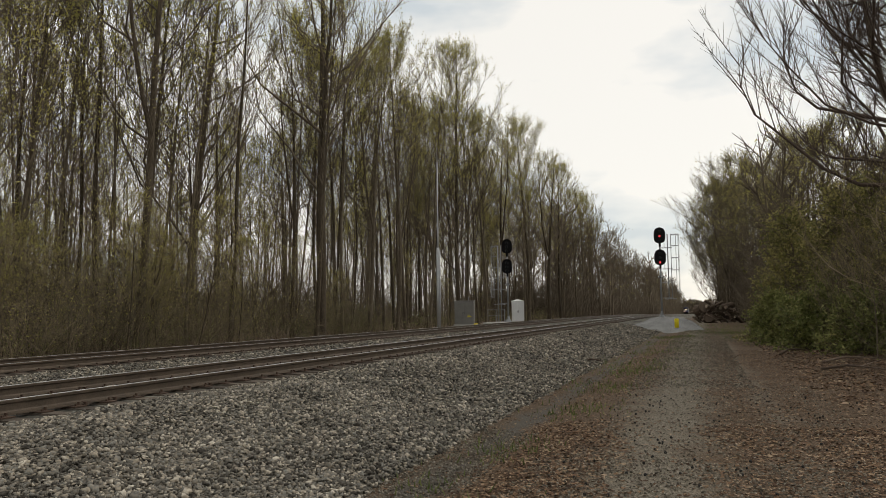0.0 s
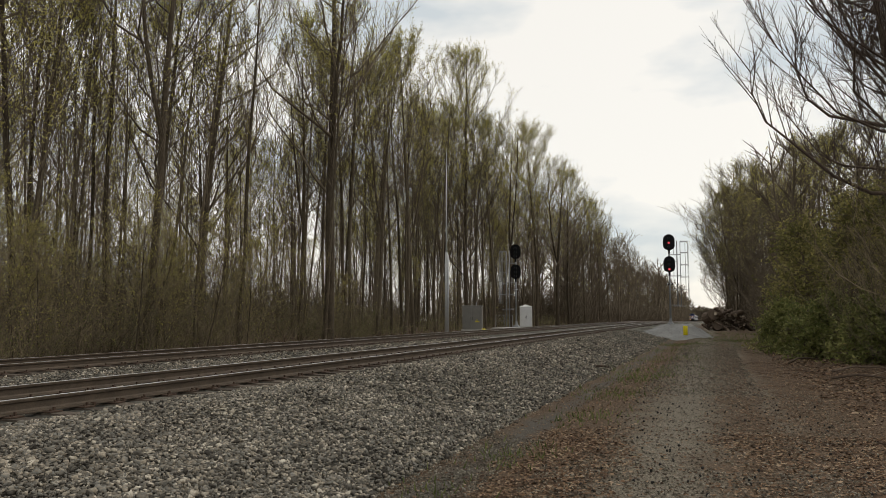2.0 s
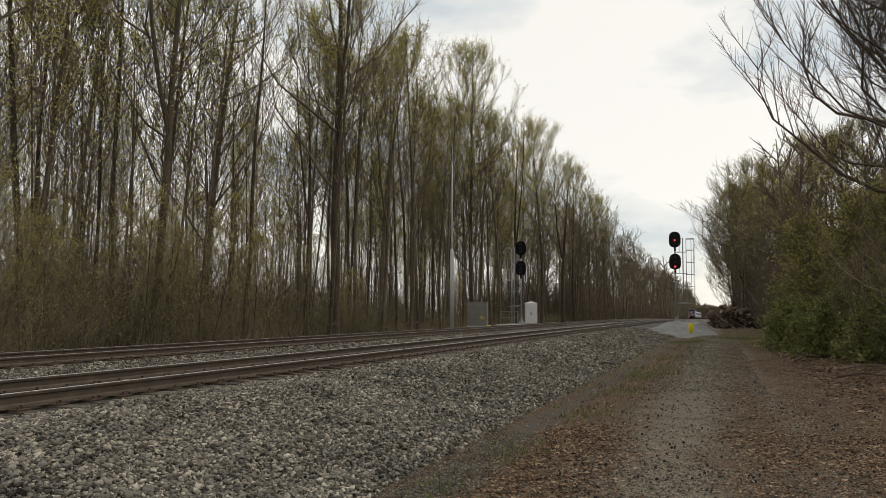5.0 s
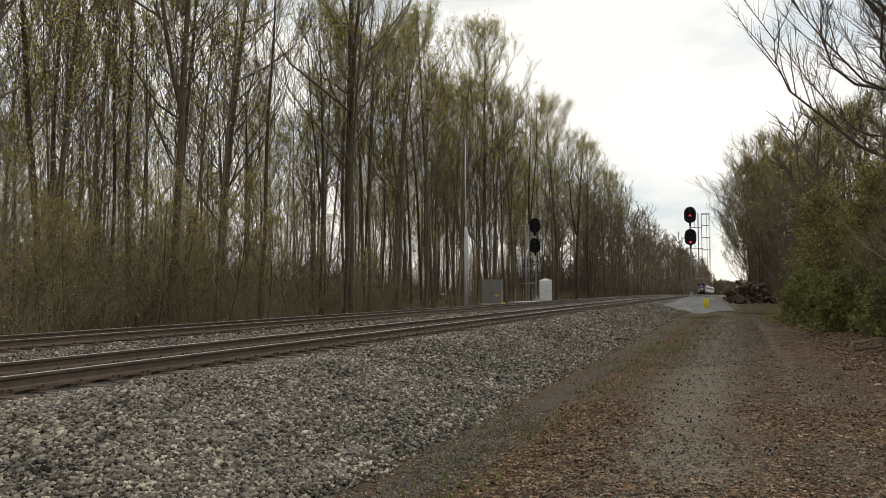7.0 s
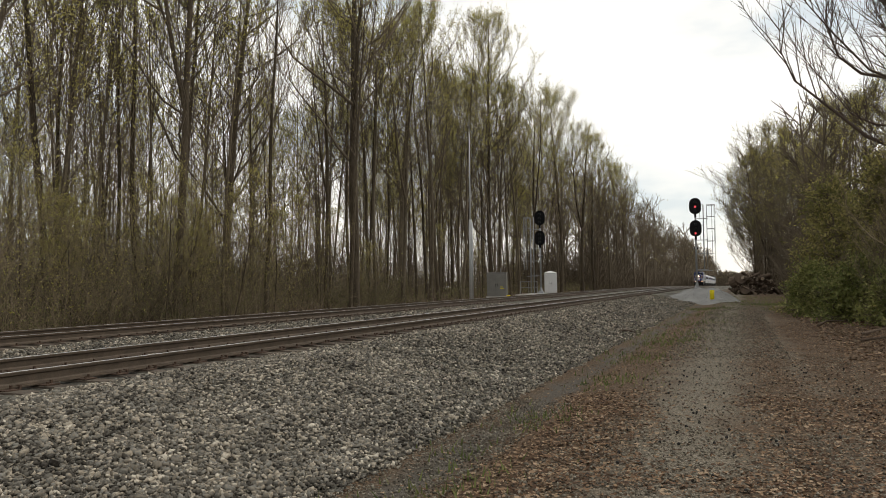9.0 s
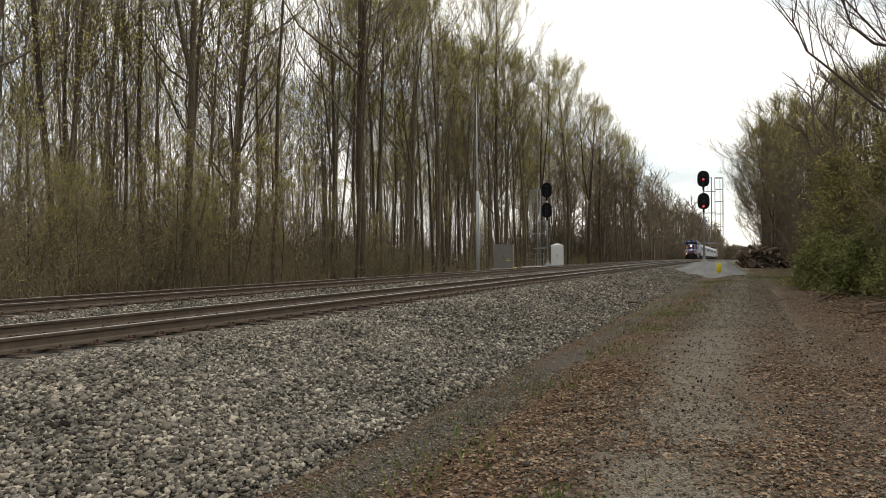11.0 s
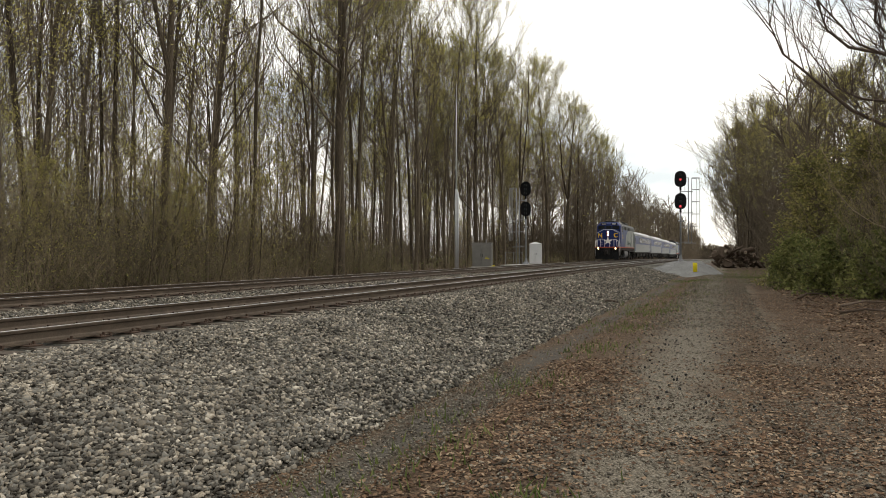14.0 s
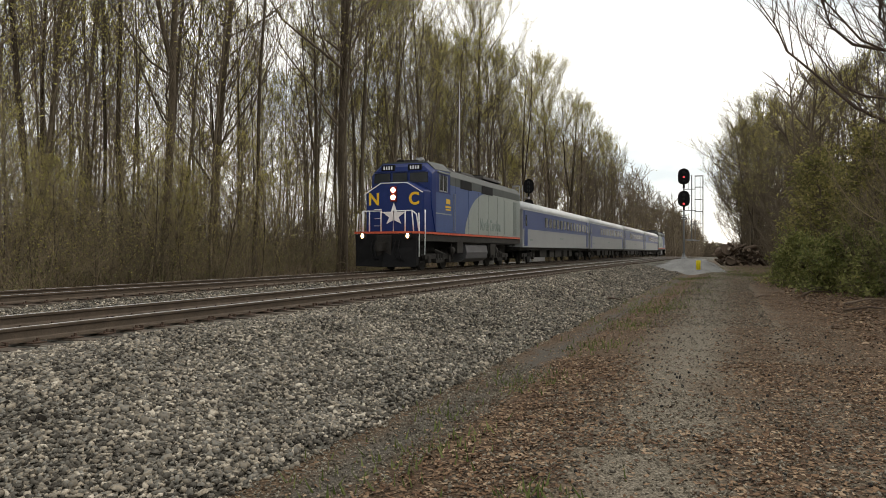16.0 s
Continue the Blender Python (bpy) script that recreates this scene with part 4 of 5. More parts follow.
# ---- right side of the path: evergreens, shrubs and bare trees ----
def evergreen(seed, height, width, label, m, mat, dense=10):
    """A bushy evergreen: bent limbs with dense sprays and gaps between them."""
    r = np.random.default_rng(seed)
    T, L = Limbs(), Limbs()
    stem = bends(r, [(0, 0, -0.2)], [(0, 0, 1)], height, 8, 0.05, 0.05)
    T.batch(stem, 0.11, 0.015, 7)
    n = 110
    t = 0.03 + 0.95 * r.random(n)
    p, _ = along(np.repeat(stem, n, axis=0), t)
    a = r.uniform(0, 6.28, n)
    w = width * (0.55 + 0.5 * np.sin(np.pi * np.minimum(1, t * 0.8 + 0.2))) * (1 - t * 0.55) * r.uniform(0.5, 1.25, n)
    b = bends(r, p, np.stack([np.cos(a), np.sin(a), r.uniform(-0.1, 0.8, n)], 1), w, 4, 0.03, 0.15)
    L.batch(b, 0.025, 0.008, 4)
    s = offshoots(r, b, 8, 0.25, 1.0, 0.7, 0.1, lambda k: r.uniform(0.25, 0.75, k), 2, 0, 0.2)
    L.batch(s, 0.008, 0.004, 3)
    Q = np.repeat(s, dense, axis=0)
    sp = along(Q, r.random(len(Q)))[0] + r.normal(0, 0.09, (len(Q), 3))
    ob = thing("evergreen_shrub", label, "shrub", m, "shrubs beside the path")
    part("trunk", T.mesh("trunk", M_BARK), None, ob)
    part("crown", L.mesh("crown", M_TWIG), None, ob)
    part("foliage", leaf_mesh("foliage", sp, 0.075, mat), None, ob, "dense small green foliage")
    return ob


e1 = evergreen(31, 6.4, 3.0, "bushy dull-green evergreen beside the path", at(4.4, 40), M_CEDAR)
for x, y, q, k in [(5.6, 34.5, 120, 1.0), (7.0, 30, 210, 1.02), (4.6, 45, 300, 0.95), (7.8, 37, 60, 1.15), (8.0, 25.5, 20, 0.95)]:
    copy_thing(e1, at(x, y, q, k))
e2 = evergreen(32, 2.3, 1.6, "low bright-green shrub at the path edge", at(3.9, 32.5), M_LEAF, 12)
for x, y, q, k in [(5.0, 28.5, 80, 0.9), (3.3, 37, 160, 0.95), (6.2, 25, 250, 0.8), (3.0, 42, 40, 0.8)]:
    copy_thing(e2, at(x, y, q, k))
RS = "bare trees beside the path"
b1 = tree(301, "large bare tree with reddish twigs over the path", 17.5, 0.24, 0.20, 46, 5.9, 13, 12, 0.10, twig_mat=M_TWIG_RED, group=RS, fork=True, m=at(7.1, 28), twig_len=0.9, twig_r=0.009, sweep=0.95, widest=0.5, crook=0.03, leaf_size=0.04)
copy_thing(b1, at(8.6, 34, 140, 0.95))
copy_thing(b1, at(7.3, 23.5, 60, 0.92))
copy_thing(b1, at(10.5, 28, 260, 1.0))
b2 = tree(302, "bare round-crowned tree with dense fine twigs", 15, 0.17, 0.14, 40, 5.0, 9, 8, 1.2, group=RS, fork=True, m=at(3.2, 100, 0, 1.16), twig_r=0.013, widest=0.5, leaf_size=0.06, sweep=0.9, crook=0.04)
for x, y, s in [(3.6, 106, 1.2), (4.6, 84, 0.8), (5.4, 72, 0.72), (6.2, 61, 0.7), (2.6, 112, 1.05), (6.4, 92, 1.0), (4.6, 120, 1.1), (8.6, 52, 0.75), (8.6, 74, 0.95), (2.8, 128, 1.05), (9.6, 86, 1.1), (1.7, 105, 0.6), (2.6, 98, 0.55), (2.0, 113, 0.66)]:
    copy_thing(b2, at(x, y, rg.uniform(0, 360), s))
sapling = tree(303, "thin pale-barked bare sapling beside the path", 6.5, 0.05, 0.12, 24, 2.4, 6, 6, 0.3, group=RS, twig_mat=M_BRUSH, m=at(5.6, 25.5), sides=6, twig_len=0.6, twig_r=0.005, up=0.02, sweep=1.0, widest=0.4, leaf_size=0.03)
for x, y, s in [(6.0, 21.5, 0.8), (4.9, 28.5, 0.6), (6.6, 25.5, 0.95), (5.2, 33, 0.75), (6.2, 29, 0.8), (5.3, 22.5, 0.5), (6.1, 20.5, 0.55), (4.7, 25.5, 0.45), (5.6, 19.5, 0.4), (4.4, 30, 0.5)]:
    copy_thing(sapling, at(x, y, rg.uniform(0, 360), s))

# fine twiggy slash and dry leaves on the bank below the woods
for i, (x, y, a, L) in enumerate([(-19.2, 36, 70, 1.8), (-19.6, 43, 20, 2.2), (-19.0, 48, 100, 1.6), (-19.8, 39, -20, 1.5), (-18.8, 50.5, 55, 2.6)]):
    fb = thing("fallen_branch", "grey fallen branch on the bank below the woods", "branch", pose(x, y, float(land(x, y)) + 0.05, 0, 0, a), "fallen branches")
    part("wood", Geo().tube([(-L / 2, 0, 0), (-L / 6, 0.12, 0.16), (L / 6, 0, 0.2), (L / 2, 0.2, 0.05)], [0.05, 0.04, 0.03, 0.012], 6), M_BARK, fb, "", True)
    part("side_twig", Geo().tube([(0, 0.05, 0.16), (L * 0.25, 0.4, 0.45)], [0.02, 0.006], 5), M_BARK, fb)

# ---- signals, cabinets and markers ----
def signal(label, m, lit, side):
    """A mast with two light heads; its caged ladder stands on one side of it."""
    s = thing("railway_signal", label, "signal", m, "pair of track signals")
    part("mast", Geo().tube([(0, 0, 0), (0, 0, 6.6)], [0.085, 0.07], 10), M_GALV, s, "grey steel mast", True)
    part("foundation", Geo().box((0, 0, 0.08), (0.6, 0.6, 0.36), None, 0.7).tube([(0, 0, 0.2), (0, 0, 0.6)], [0.17, 0.1], 10), M_GALV, s, bevel=0.02)
    for z in (5.0, 6.82):
        h = part("signal_head", Geo().prism([(0.47 * math.cos(q), 0.0 + (0.72 if math.sin(q) > 0 else 0.60) * math.copysign(abs(math.sin(q)) ** 0.6, math.sin(q))) for q in [k * math.pi / 12 for k in range(24)]], "y", -0.06, 0.0), M_BLACK, s, "black oval signal backplate")
        h.location = (0, -0.22, z)
        part("housing", Geo().box((0, 0.16, 0), (0.46, 0.36, 1.05)), M_BLACK, h, bevel=0.03)
        for k, dz in enumerate((0.36, 0.0, -0.36)):
            g = Geo()
            n = 12
            ring = [(0.125 * math.cos(2 * math.pi * i / n), 0.125 * math.sin(2 * math.pi * i / n) + dz) for i in range(n)]
            arc = [ring[i % n] for i in range(-1, 8)]
            g.add([(p[0], -0.06, p[1]) for p in arc] + [(p[0], -0.34, p[1]) for p in arc], [(i, i + 1, i + 10, i + 9) for i in range(8)])
            v = part("visor", g, M_BLACK, h)
            so = v.modifiers.new("sheet", "SOLIDIFY")
            so.thickness = 0.006
            on = lit is not None and k == lit[z > 6]
            part("lens", Geo().tube([(0, -0.062, dz), (0, -0.075, dz)], [0.11 if not on else 0.085, 0.08 if not on else 0.06], 12), M_RED if on else M_GLASS, h, "glowing red lens" if on else "dark lens")
        part("bracket", Geo().box((0, 0.02, -0.72), (0.16, 0.2, 0.3)), M_BLACK, h)
    p = Geo().box((0, -0.1, 3.45), (0.5, 0.02, 0.17))
    plate = part("marker_plate", p, M_BLACK, s, "small dark marker plate with pale bars")
    for i in range(4):
        part("plate_bar", Geo().box((-0.17 + i * 0.11, -0.116, 3.45), (0.06, 0.006, 0.1)), M_WHITE, plate)
    # ladder with safety cage, carried on arms
    lx = side * 0.88
    lad = Geo()
    for q in (-0.2, 0.2):
        lad.tube([(lx, q, 1.6 if side > 0 else 0.1), (lx, q, 6.95)], 0.028, 6)
    z = 1.9
    while z < 6.9:
        lad.tube([(lx, -0.2, z), (lx, 0.2, z)], 0.014, 5)
        z += 0.3
    part("ladder", lad, M_GALV, s, "grey steel ladder", True)
    post = Geo().tube([(side * 0.62, 0.1, 0.0 if side < 0 else 1.6), (side * 0.62, 0.1, 7.0)], 0.045, 8)
    part("ladder_post", post, M_GALV, s, "", True)
    for z in (1.7, 4.1, 5.85, 3.0):
        part("arm", Geo().box((side * 0.45, 0.05, z), (1.0, 0.05, 0.06)), M_GALV, s)
    part("platform", Geo().box((side * 0.75, 0, 1.62), (0.95, 0.6, 0.05)), M_GALV, s)
    for z0, z1 in ((4.15, 5.3), (5.9, 7.0)):
        g = Geo()
        for q in (-0.25, 0.25):
            g.tube([(side * 0.35, q, z0), (side * 0.35, q, z1)], 0.016, 5)
        g.tube([(side * 0.35, -0.25, z1), (side * 0.35, 0.25, z1)], 0.016, 5)
        g.tube([(side * 0.35, 0, z1), (side * 0.62, 0.05, z1)], 0.016, 5)
        part("guard_rail", g, M_GALV, s)
    cage = part("ladder_cage", Geo().tube([(lx, 0.25, 6.9), (lx + side * 0.66, 0.25, 6.9)], 0.014, 5), M_GALV, s)
    hoop = [(lx + side * 0.64 * math.sin(k * math.pi / 6) ** 0.7, 0.33 * math.cos(k * math.pi / 6)) for k in range(7)]
    for z in (3.0, 4.0, 5.0, 6.0, 6.95):
        part("hoop", Geo().tube([(a, b, z) for a, b in hoop], 0.02, 5), M_GALV, cage, "", True)
    for q in hoop[1:-1]:
        part("cage_bar", Geo().tube([(q[0], q[1], 2.2), (q[0], q[1], 7.0)], 0.014, 5), M_GALV, cage)
    return s


signal("tall railway signal with two black heads showing red", pose(-3.42, 66, 0.84, 0, 0, 3), (2, 1), 1)
signal("tall railway signal with two unlit black heads", pose(-16.95, 68, 0.58, 0, 0, 6), None, -1)

def mound_top(x, y):
    """A low heap of fine gravel round the signal, steeper towards the path."""
    u, v = (x + 2.6) / 3.6, (y - 64.4) / 7.6
    k = min(1.0, math.hypot(u * (1.25 if u > 0 else 0.98), v) + 0.16 * noise.noise((x * 0.8, y * 0.4, 5)))
    h = 0.0 if k >= 1 else min(1.0, 1.25 * (0.5 + 0.5 * math.cos(math.pi * max(0.0, k))))
    return float(land(x, y)) * (1 - h) + h * 0.92 + h * (0.12 * noise.noise((x * 1.1, y * 0.7, 0)) + 0.08 * noise.noise((x * 3, y * 3, 2))) - 0.05 + 0.07 * min(1, h * 4)


mound = Geo()
nx, ny = 44, 40
pts = [(-2.6 + (i / nx * 2 - 1) * 3.6, 64.4 + (j / ny * 2 - 1) * 7.6) for j in range(ny + 1) for i in range(nx + 1)]
mound.add([(x, y, mound_top(x, y)) for x, y in pts], [(j * (nx + 1) + i, j * (nx + 1) + i + 1, (j + 1) * (nx + 1) + i + 1, (j + 1) * (nx + 1) + i) for j in range(ny) for i in range(nx)])
tagged(part("gravel_mound", mound, M_MOUND, None, "", True), "low pale grey gravel mound around the signal base", "gravel mound", kind="structure")
xy = scatter(1600, -5.6, 0.4, 58, 70.5)
tagged(new("mound_gravel", stones("mound_gravel", xy, 0.04, (0.4, 0.8), M_MOUND, 0.4, lambda x, y: np.array([mound_top(a, b) for a, b in zip(x, y)]))), "coarse grey gravel strewn over the mound", "gravel", kind="stuff")


def bollard(x, y, z, h, label):
    b = thing("marker_post", label, "marker post", pose(x, y, z))
    part("post", Geo().tube([(0, 0, -0.1), (0, 0, h * 0.93), (0, 0, h)], [0.16, 0.16, 0.11], 12), M_YELLOW, b, "", True)
    part("cap", Geo().tube([(0, 0, h * 0.9), (0, 0, h * 1.02)], [0.17, 0.13], 12), M_YELLOW, b)
    return b


bollard(-2.05, 59.2, mound_top(-2.05, 59.2), 0.64, "yellow plastic cable marker post on the gravel mound")
bollard(-17.2, 58.4, 0.2, 0.45, "low yellow marker post beside the grey cabinet")


def cabinet(name, label, m, w, d, h, mat, peak):
    c = thing(name, label, "cabinet", m, "trackside cabinets")
    part("body", Geo().box((0, 0, h / 2), (w, d, h)), mat, c, bevel=0.015)
    roof = Geo()
    if peak:
        vs = [(-w * 0.54, -d * 0.54, h), (w * 0.54, -d * 0.54, h), (w * 0.54, d * 0.54, h), (-w * 0.54, d * 0.54, h), (0, 0, h + peak)]
        vs += [(a, b, h - 0.05) for a, b, _ in vs[:4]]
        roof.add(vs, [(0, 1, 4), (1, 2, 4), (2, 3, 4), (3, 0, 4), (0, 5, 6, 1), (1, 6, 7, 2), (2, 7, 8, 3), (3, 8, 5, 0), (5, 8, 7, 6)])
    else:
        roof.box((0, 0, h + 0.04), (w * 1.06, d * 1.06, 0.09))
    part("roof", roof, mat, c, bevel=0.01)
    for q in (-0.25, 0.25):
        door = part("door", Geo().box((q * w * 0.94, -d / 2 - 0.012, h * 0.5), (w * 0.45, 0.03, h * 0.88)), mat, c, bevel=0.008)
        part("handle", Geo().tube([(q * w * 0.2, -d / 2 - 0.05, h * 0.42), (q * w * 0.2, -d / 2 - 0.05, h * 0.55)], 0.015, 6), M_BLACK, door)
    part("side_door", Geo().box((w / 2 + 0.01, 0, h * 0.5), (0.025, d * 0.8, h * 0.85)), mat, c, bevel=0.008)
    part("foundation", Geo().box((0, 0, -0.25), (w * 1.1, d * 1.1, 0.52)), M_CONC, c)
    return c


g1 = cabinet("equipment_cabinet", "weathered grey metal trackside equipment cabinet", pose(-18.6, 60.0, 0.56, 0, 0, 10), 1.55, 1.0, 1.85, M_CAB_G, 0)
part("label_bars", Geo().box((0.45, -0.55, 0.62), (0.32, 0.01, 0.06)).box((0.4, -0.55, 0.75), (0.2, 0.01, 0.05)), M_YELLOW, g1)
part("vent_pipe", Geo().tube([(0.3, 0, 1.85), (0.3, 0, 2.25)], 0.03, 8), M_GALV, g1)
cabinet("equipment_cabinet", "white painted metal equipment cabinet with a peaked roof", pose(-17.6, 74.5, 0.6, 0, 0, 14), 1.2, 0.9, 1.95, M_CAB_W, 0.22)
slab = thing("concrete_pad", "low concrete pad under the trackside signal", "concrete pad", pose(-17.2, 67, 0.36, 0, 0, 0))
part("pad", Geo().box((0, 0, 0.1), (2.2, 5.5, 0.32)), M_CONC, slab, bevel=0.03)
rl = thing("guard_railing", "thin galvanised railing beside the signal pad", "railing", pose(-18.2, 65.6, 0.6))
for i in range(3):
    part("post", Geo().tube([(i * 0.75, 0, 0), (i * 0.75, 0, 1.15)], 0.025, 6), M_GALV, rl)
for z in (0.6, 1.12):
    part("bar", Geo().tube([(0, 0, z), (1.5, 0, z)], 0.02, 6), M_GALV, rl)

pole = thing("antenna_mast", "tall slim grey steel antenna mast by the woods", "mast", pose(-18.5, 53.2, 0.1))
part("pole", Geo().tube([(0, 0, 0), (0, 0, 6.2)], [0.13, 0.11], 12), M_POLE, pole, "", True)
part("upper_pole", Geo().tube([(0, 0, 6.2), (0, 0, 12.6)], [0.055, 0.035], 10), M_POLE, pole, "", True)
part("conduit", Geo().tube([(0.16, -0.06, 0.3), (0.16, -0.06, 6.0)], 0.05, 8), M_POLE, pole, "", True)
part("aerial", Geo().tube([(0, 0, 12.6), (0, 0, 14.0)], 0.02, 6), M_POLE, pole)

# a heap of cut logs at the end of the path
heap = random.Random(8)
for i in range(86):
    row = heap.random() ** 1.3
    x = 0.9 + heap.uniform(-1.6, 2.6) * (1.1 - 0.6 * row)
    z = float(land(0.6, 90)) + 0.18 + row * 1.95
    y = 90 + heap.uniform(-1.3, 1.3)
    L, r = heap.uniform(0.4, 1.9), 0.06 + 0.22 * heap.random() ** 2
    lg = thing("log", "cut weathered log in an untidy heap", "log", pose(x, y, z, 90 + heap.uniform(-50, 50), heap.uniform(-40, 40), heap.uniform(-90, 90)), "logs in the heap")
    part("bark", Geo().tube([(0, 0, -L / 2), (0.04, 0.03, 0), (0, 0, L / 2)], [r, r * heap.uniform(0.85, 1.0), r * heap.uniform(0.75, 0.95)], 9, False), M_LOG, lg, "", True)
    for q in (-1, 1):
        part("cut_end", Geo().tube([(0, 0, q * L / 2 * 0.97), (0, 0, q * L / 2)], r * (0.9 if q < 0 else 0.74), 9), M_LOG_END if heap.random() < 0.55 else M_LOG, lg)
for i in range(40):
    x, y = 0.8 + heap.uniform(-1.6, 3.2), 90 + heap.uniform(-1.5, 1.5)
    st = thing("heap_branch", "broken dead branch stuck in the log heap", "branch", pose(x, y, float(land(0.6, 90)) + heap.uniform(0.2, 1.5), heap.uniform(-60, 60), heap.uniform(-60, 60), heap.uniform(0, 360)), "branches in the heap")
    L = heap.uniform(0.8, 2.0)
    part("wood", Geo().tube([(0, 0, 0), (0.1, 0.05, L * 0.5), (0.05, 0.2, L)], [0.05, 0.035, 0.012], 5), M_LOG, st, "", True)
for i, (x, y, z, r) in enumerate([(0.3, 89.2, 0.35, 0.55), (-0.5, 89.6, 1.55, 0.7), (0.4, 90.2, 1.75, 0.6)]):
    st = thing("stump", "dark uprooted stump on the log heap", "stump", pose(x, y, z + float(grade(90)), 70, 20 * i, 30 * i), "logs in the heap")
    part("wood", Geo().tube([(0, 0, -0.6), (0.05, 0, 0), (0, 0.05, 0.6)], [r, r * 0.8, r * 0.95], 11), M_LOG, st, "", False)
    for k in range(7):
        a = k * 0.9
        part("root", Geo().tube([(0.3 * math.cos(a), 0.3 * math.sin(a), -0.5), (0.9 * math.cos(a), 0.9 * math.sin(a), -0.75 + 0.2 * math.sin(3 * a))], [0.12, 0.04], 6), M_LOG, st)
# fallen branches lying at the path edge
for i, (x, y, a, L) in enumerate([(3.0, 30, 60, 2.6), (4.1, 25, 20, 2.0), (3.6, 22, -30, 1.8), (-3.3, 24, 30, 0.7)]):
    fb = thing("fallen_branch", "dry fallen branch on the leaf litter", "branch", pose(x, y, float(land(x, y)) + 0.03, 0, 0, a), "fallen branches")
    part("wood", Geo().tube([(-L / 2, 0, 0), (-L / 6, 0.1, 0.12), (L / 6, 0, 0.1), (L / 2, 0.15, 0.02)], [0.04, 0.035, 0.025, 0.01], 6), M_LOG, fb, "", True)
    part("side_twig", Geo().tube([(0, 0.05, 0.1), (L * 0.2, 0.4, 0.25)], [0.02, 0.006], 5), M_LOG, fb)

# ---- the train ----
def loft(sections):
    """A closed skin through polygons of equal corner count, with both ends shut."""
    g, n = Geo(), len(sections[0])
    vs = [p for s in sections for p in s]
    fs = [(i * n + k, (i + 1) * n + k, (i + 1) * n + (k + 1) % n, i * n + (k + 1) % n) for i in range(len(sections) - 1) for k in range(n)]
    fs += [tuple(range(n)), tuple(reversed(range((len(sections) - 1) * n, len(sections) * n)))]
    return g.add(vs, fs)


def truck(parent, y, axles, gap, wheel_r):
    """A bogie: side frames, springs, and wheelsets."""
    t = part("truck", Geo(), M_GRIME, parent, "black bogie")
    g = Geo()
    half = gap * (axles - 1) / 2
    for s in (-1, 1):
        g.box((s * 1.08, y, 0.62), (0.16, half * 2 + 1.0, 0.26)).box((s * 1.1, y, 0.42), (0.2, 1.1, 0.22))
        for k in range(axles):
            g.box((s * 1.1, y - half + k * gap, 0.5), (0.2, 0.34, 0.36))
        for k in (-0.35, 0.0, 0.35):
            g.tube([(s * 1.14, y + k, 0.45), (s * 1.14, y + k, 0.8)], 0.1, 8)
        g.tube([(s * 1.2, y - half * 0.6, 0.95), (s * 1.2, y + half * 0.5, 0.7)], 0.05, 6)
    g.box((0, y, 0.7), (2.1, 0.6, 0.3))
    part("side_frame", g, M_GRIME, t, bevel=0.02)
    for k in range(axles):
        w = Geo()
        yy = y - half + k * gap
        for s in (-1, 1):
            w.tube([(s * 0.69, yy, wheel_r), (s * 0.72, yy, wheel_r), (s * 0.725, yy, wheel_r), (s * 0.83, yy, wheel_r)], [wheel_r + 0.025, wheel_r + 0.025, wheel_r, wheel_r - 0.005], 24)
            w.tube([(s * 0.83, yy, wheel_r), (s * 0.86, yy, wheel_r)], [wheel_r * 0.8, wheel_r * 0.3], 24)
        w.tube([(-0.75, yy, wheel_r), (0.75, yy, wheel_r)], 0.09, 10)
        part("wheelset", w, M_GRIME, t, "", False)


def cowl(y, w, top, low=1.32, edge=0.42):
    return [(-w, y, low), (w, y, low), (w, y, top - edge), (w - 0.16, y, top - 0.13), (w - 0.62, y, top), (-w + 0.62, y, top), (-w + 0.16, y, top - 0.13), (-w, y, top - edge)]


def stretch_up(ob, low, high):
    """Raise a vehicle's body to its true heights; the wheels and bogie frames keep their shape."""
    for o in ob.children_recursive:
        if o.name.split(".")[0] in ("wheelset", "side_frame", "truck"):
            continue
        if o.location.z > 1.0:
            o.location.z = float(np.interp(o.location.z, low, high))
        else:
            for v in o.data.vertices:
                v.co.z = float(np.interp(v.co.z, low, high))


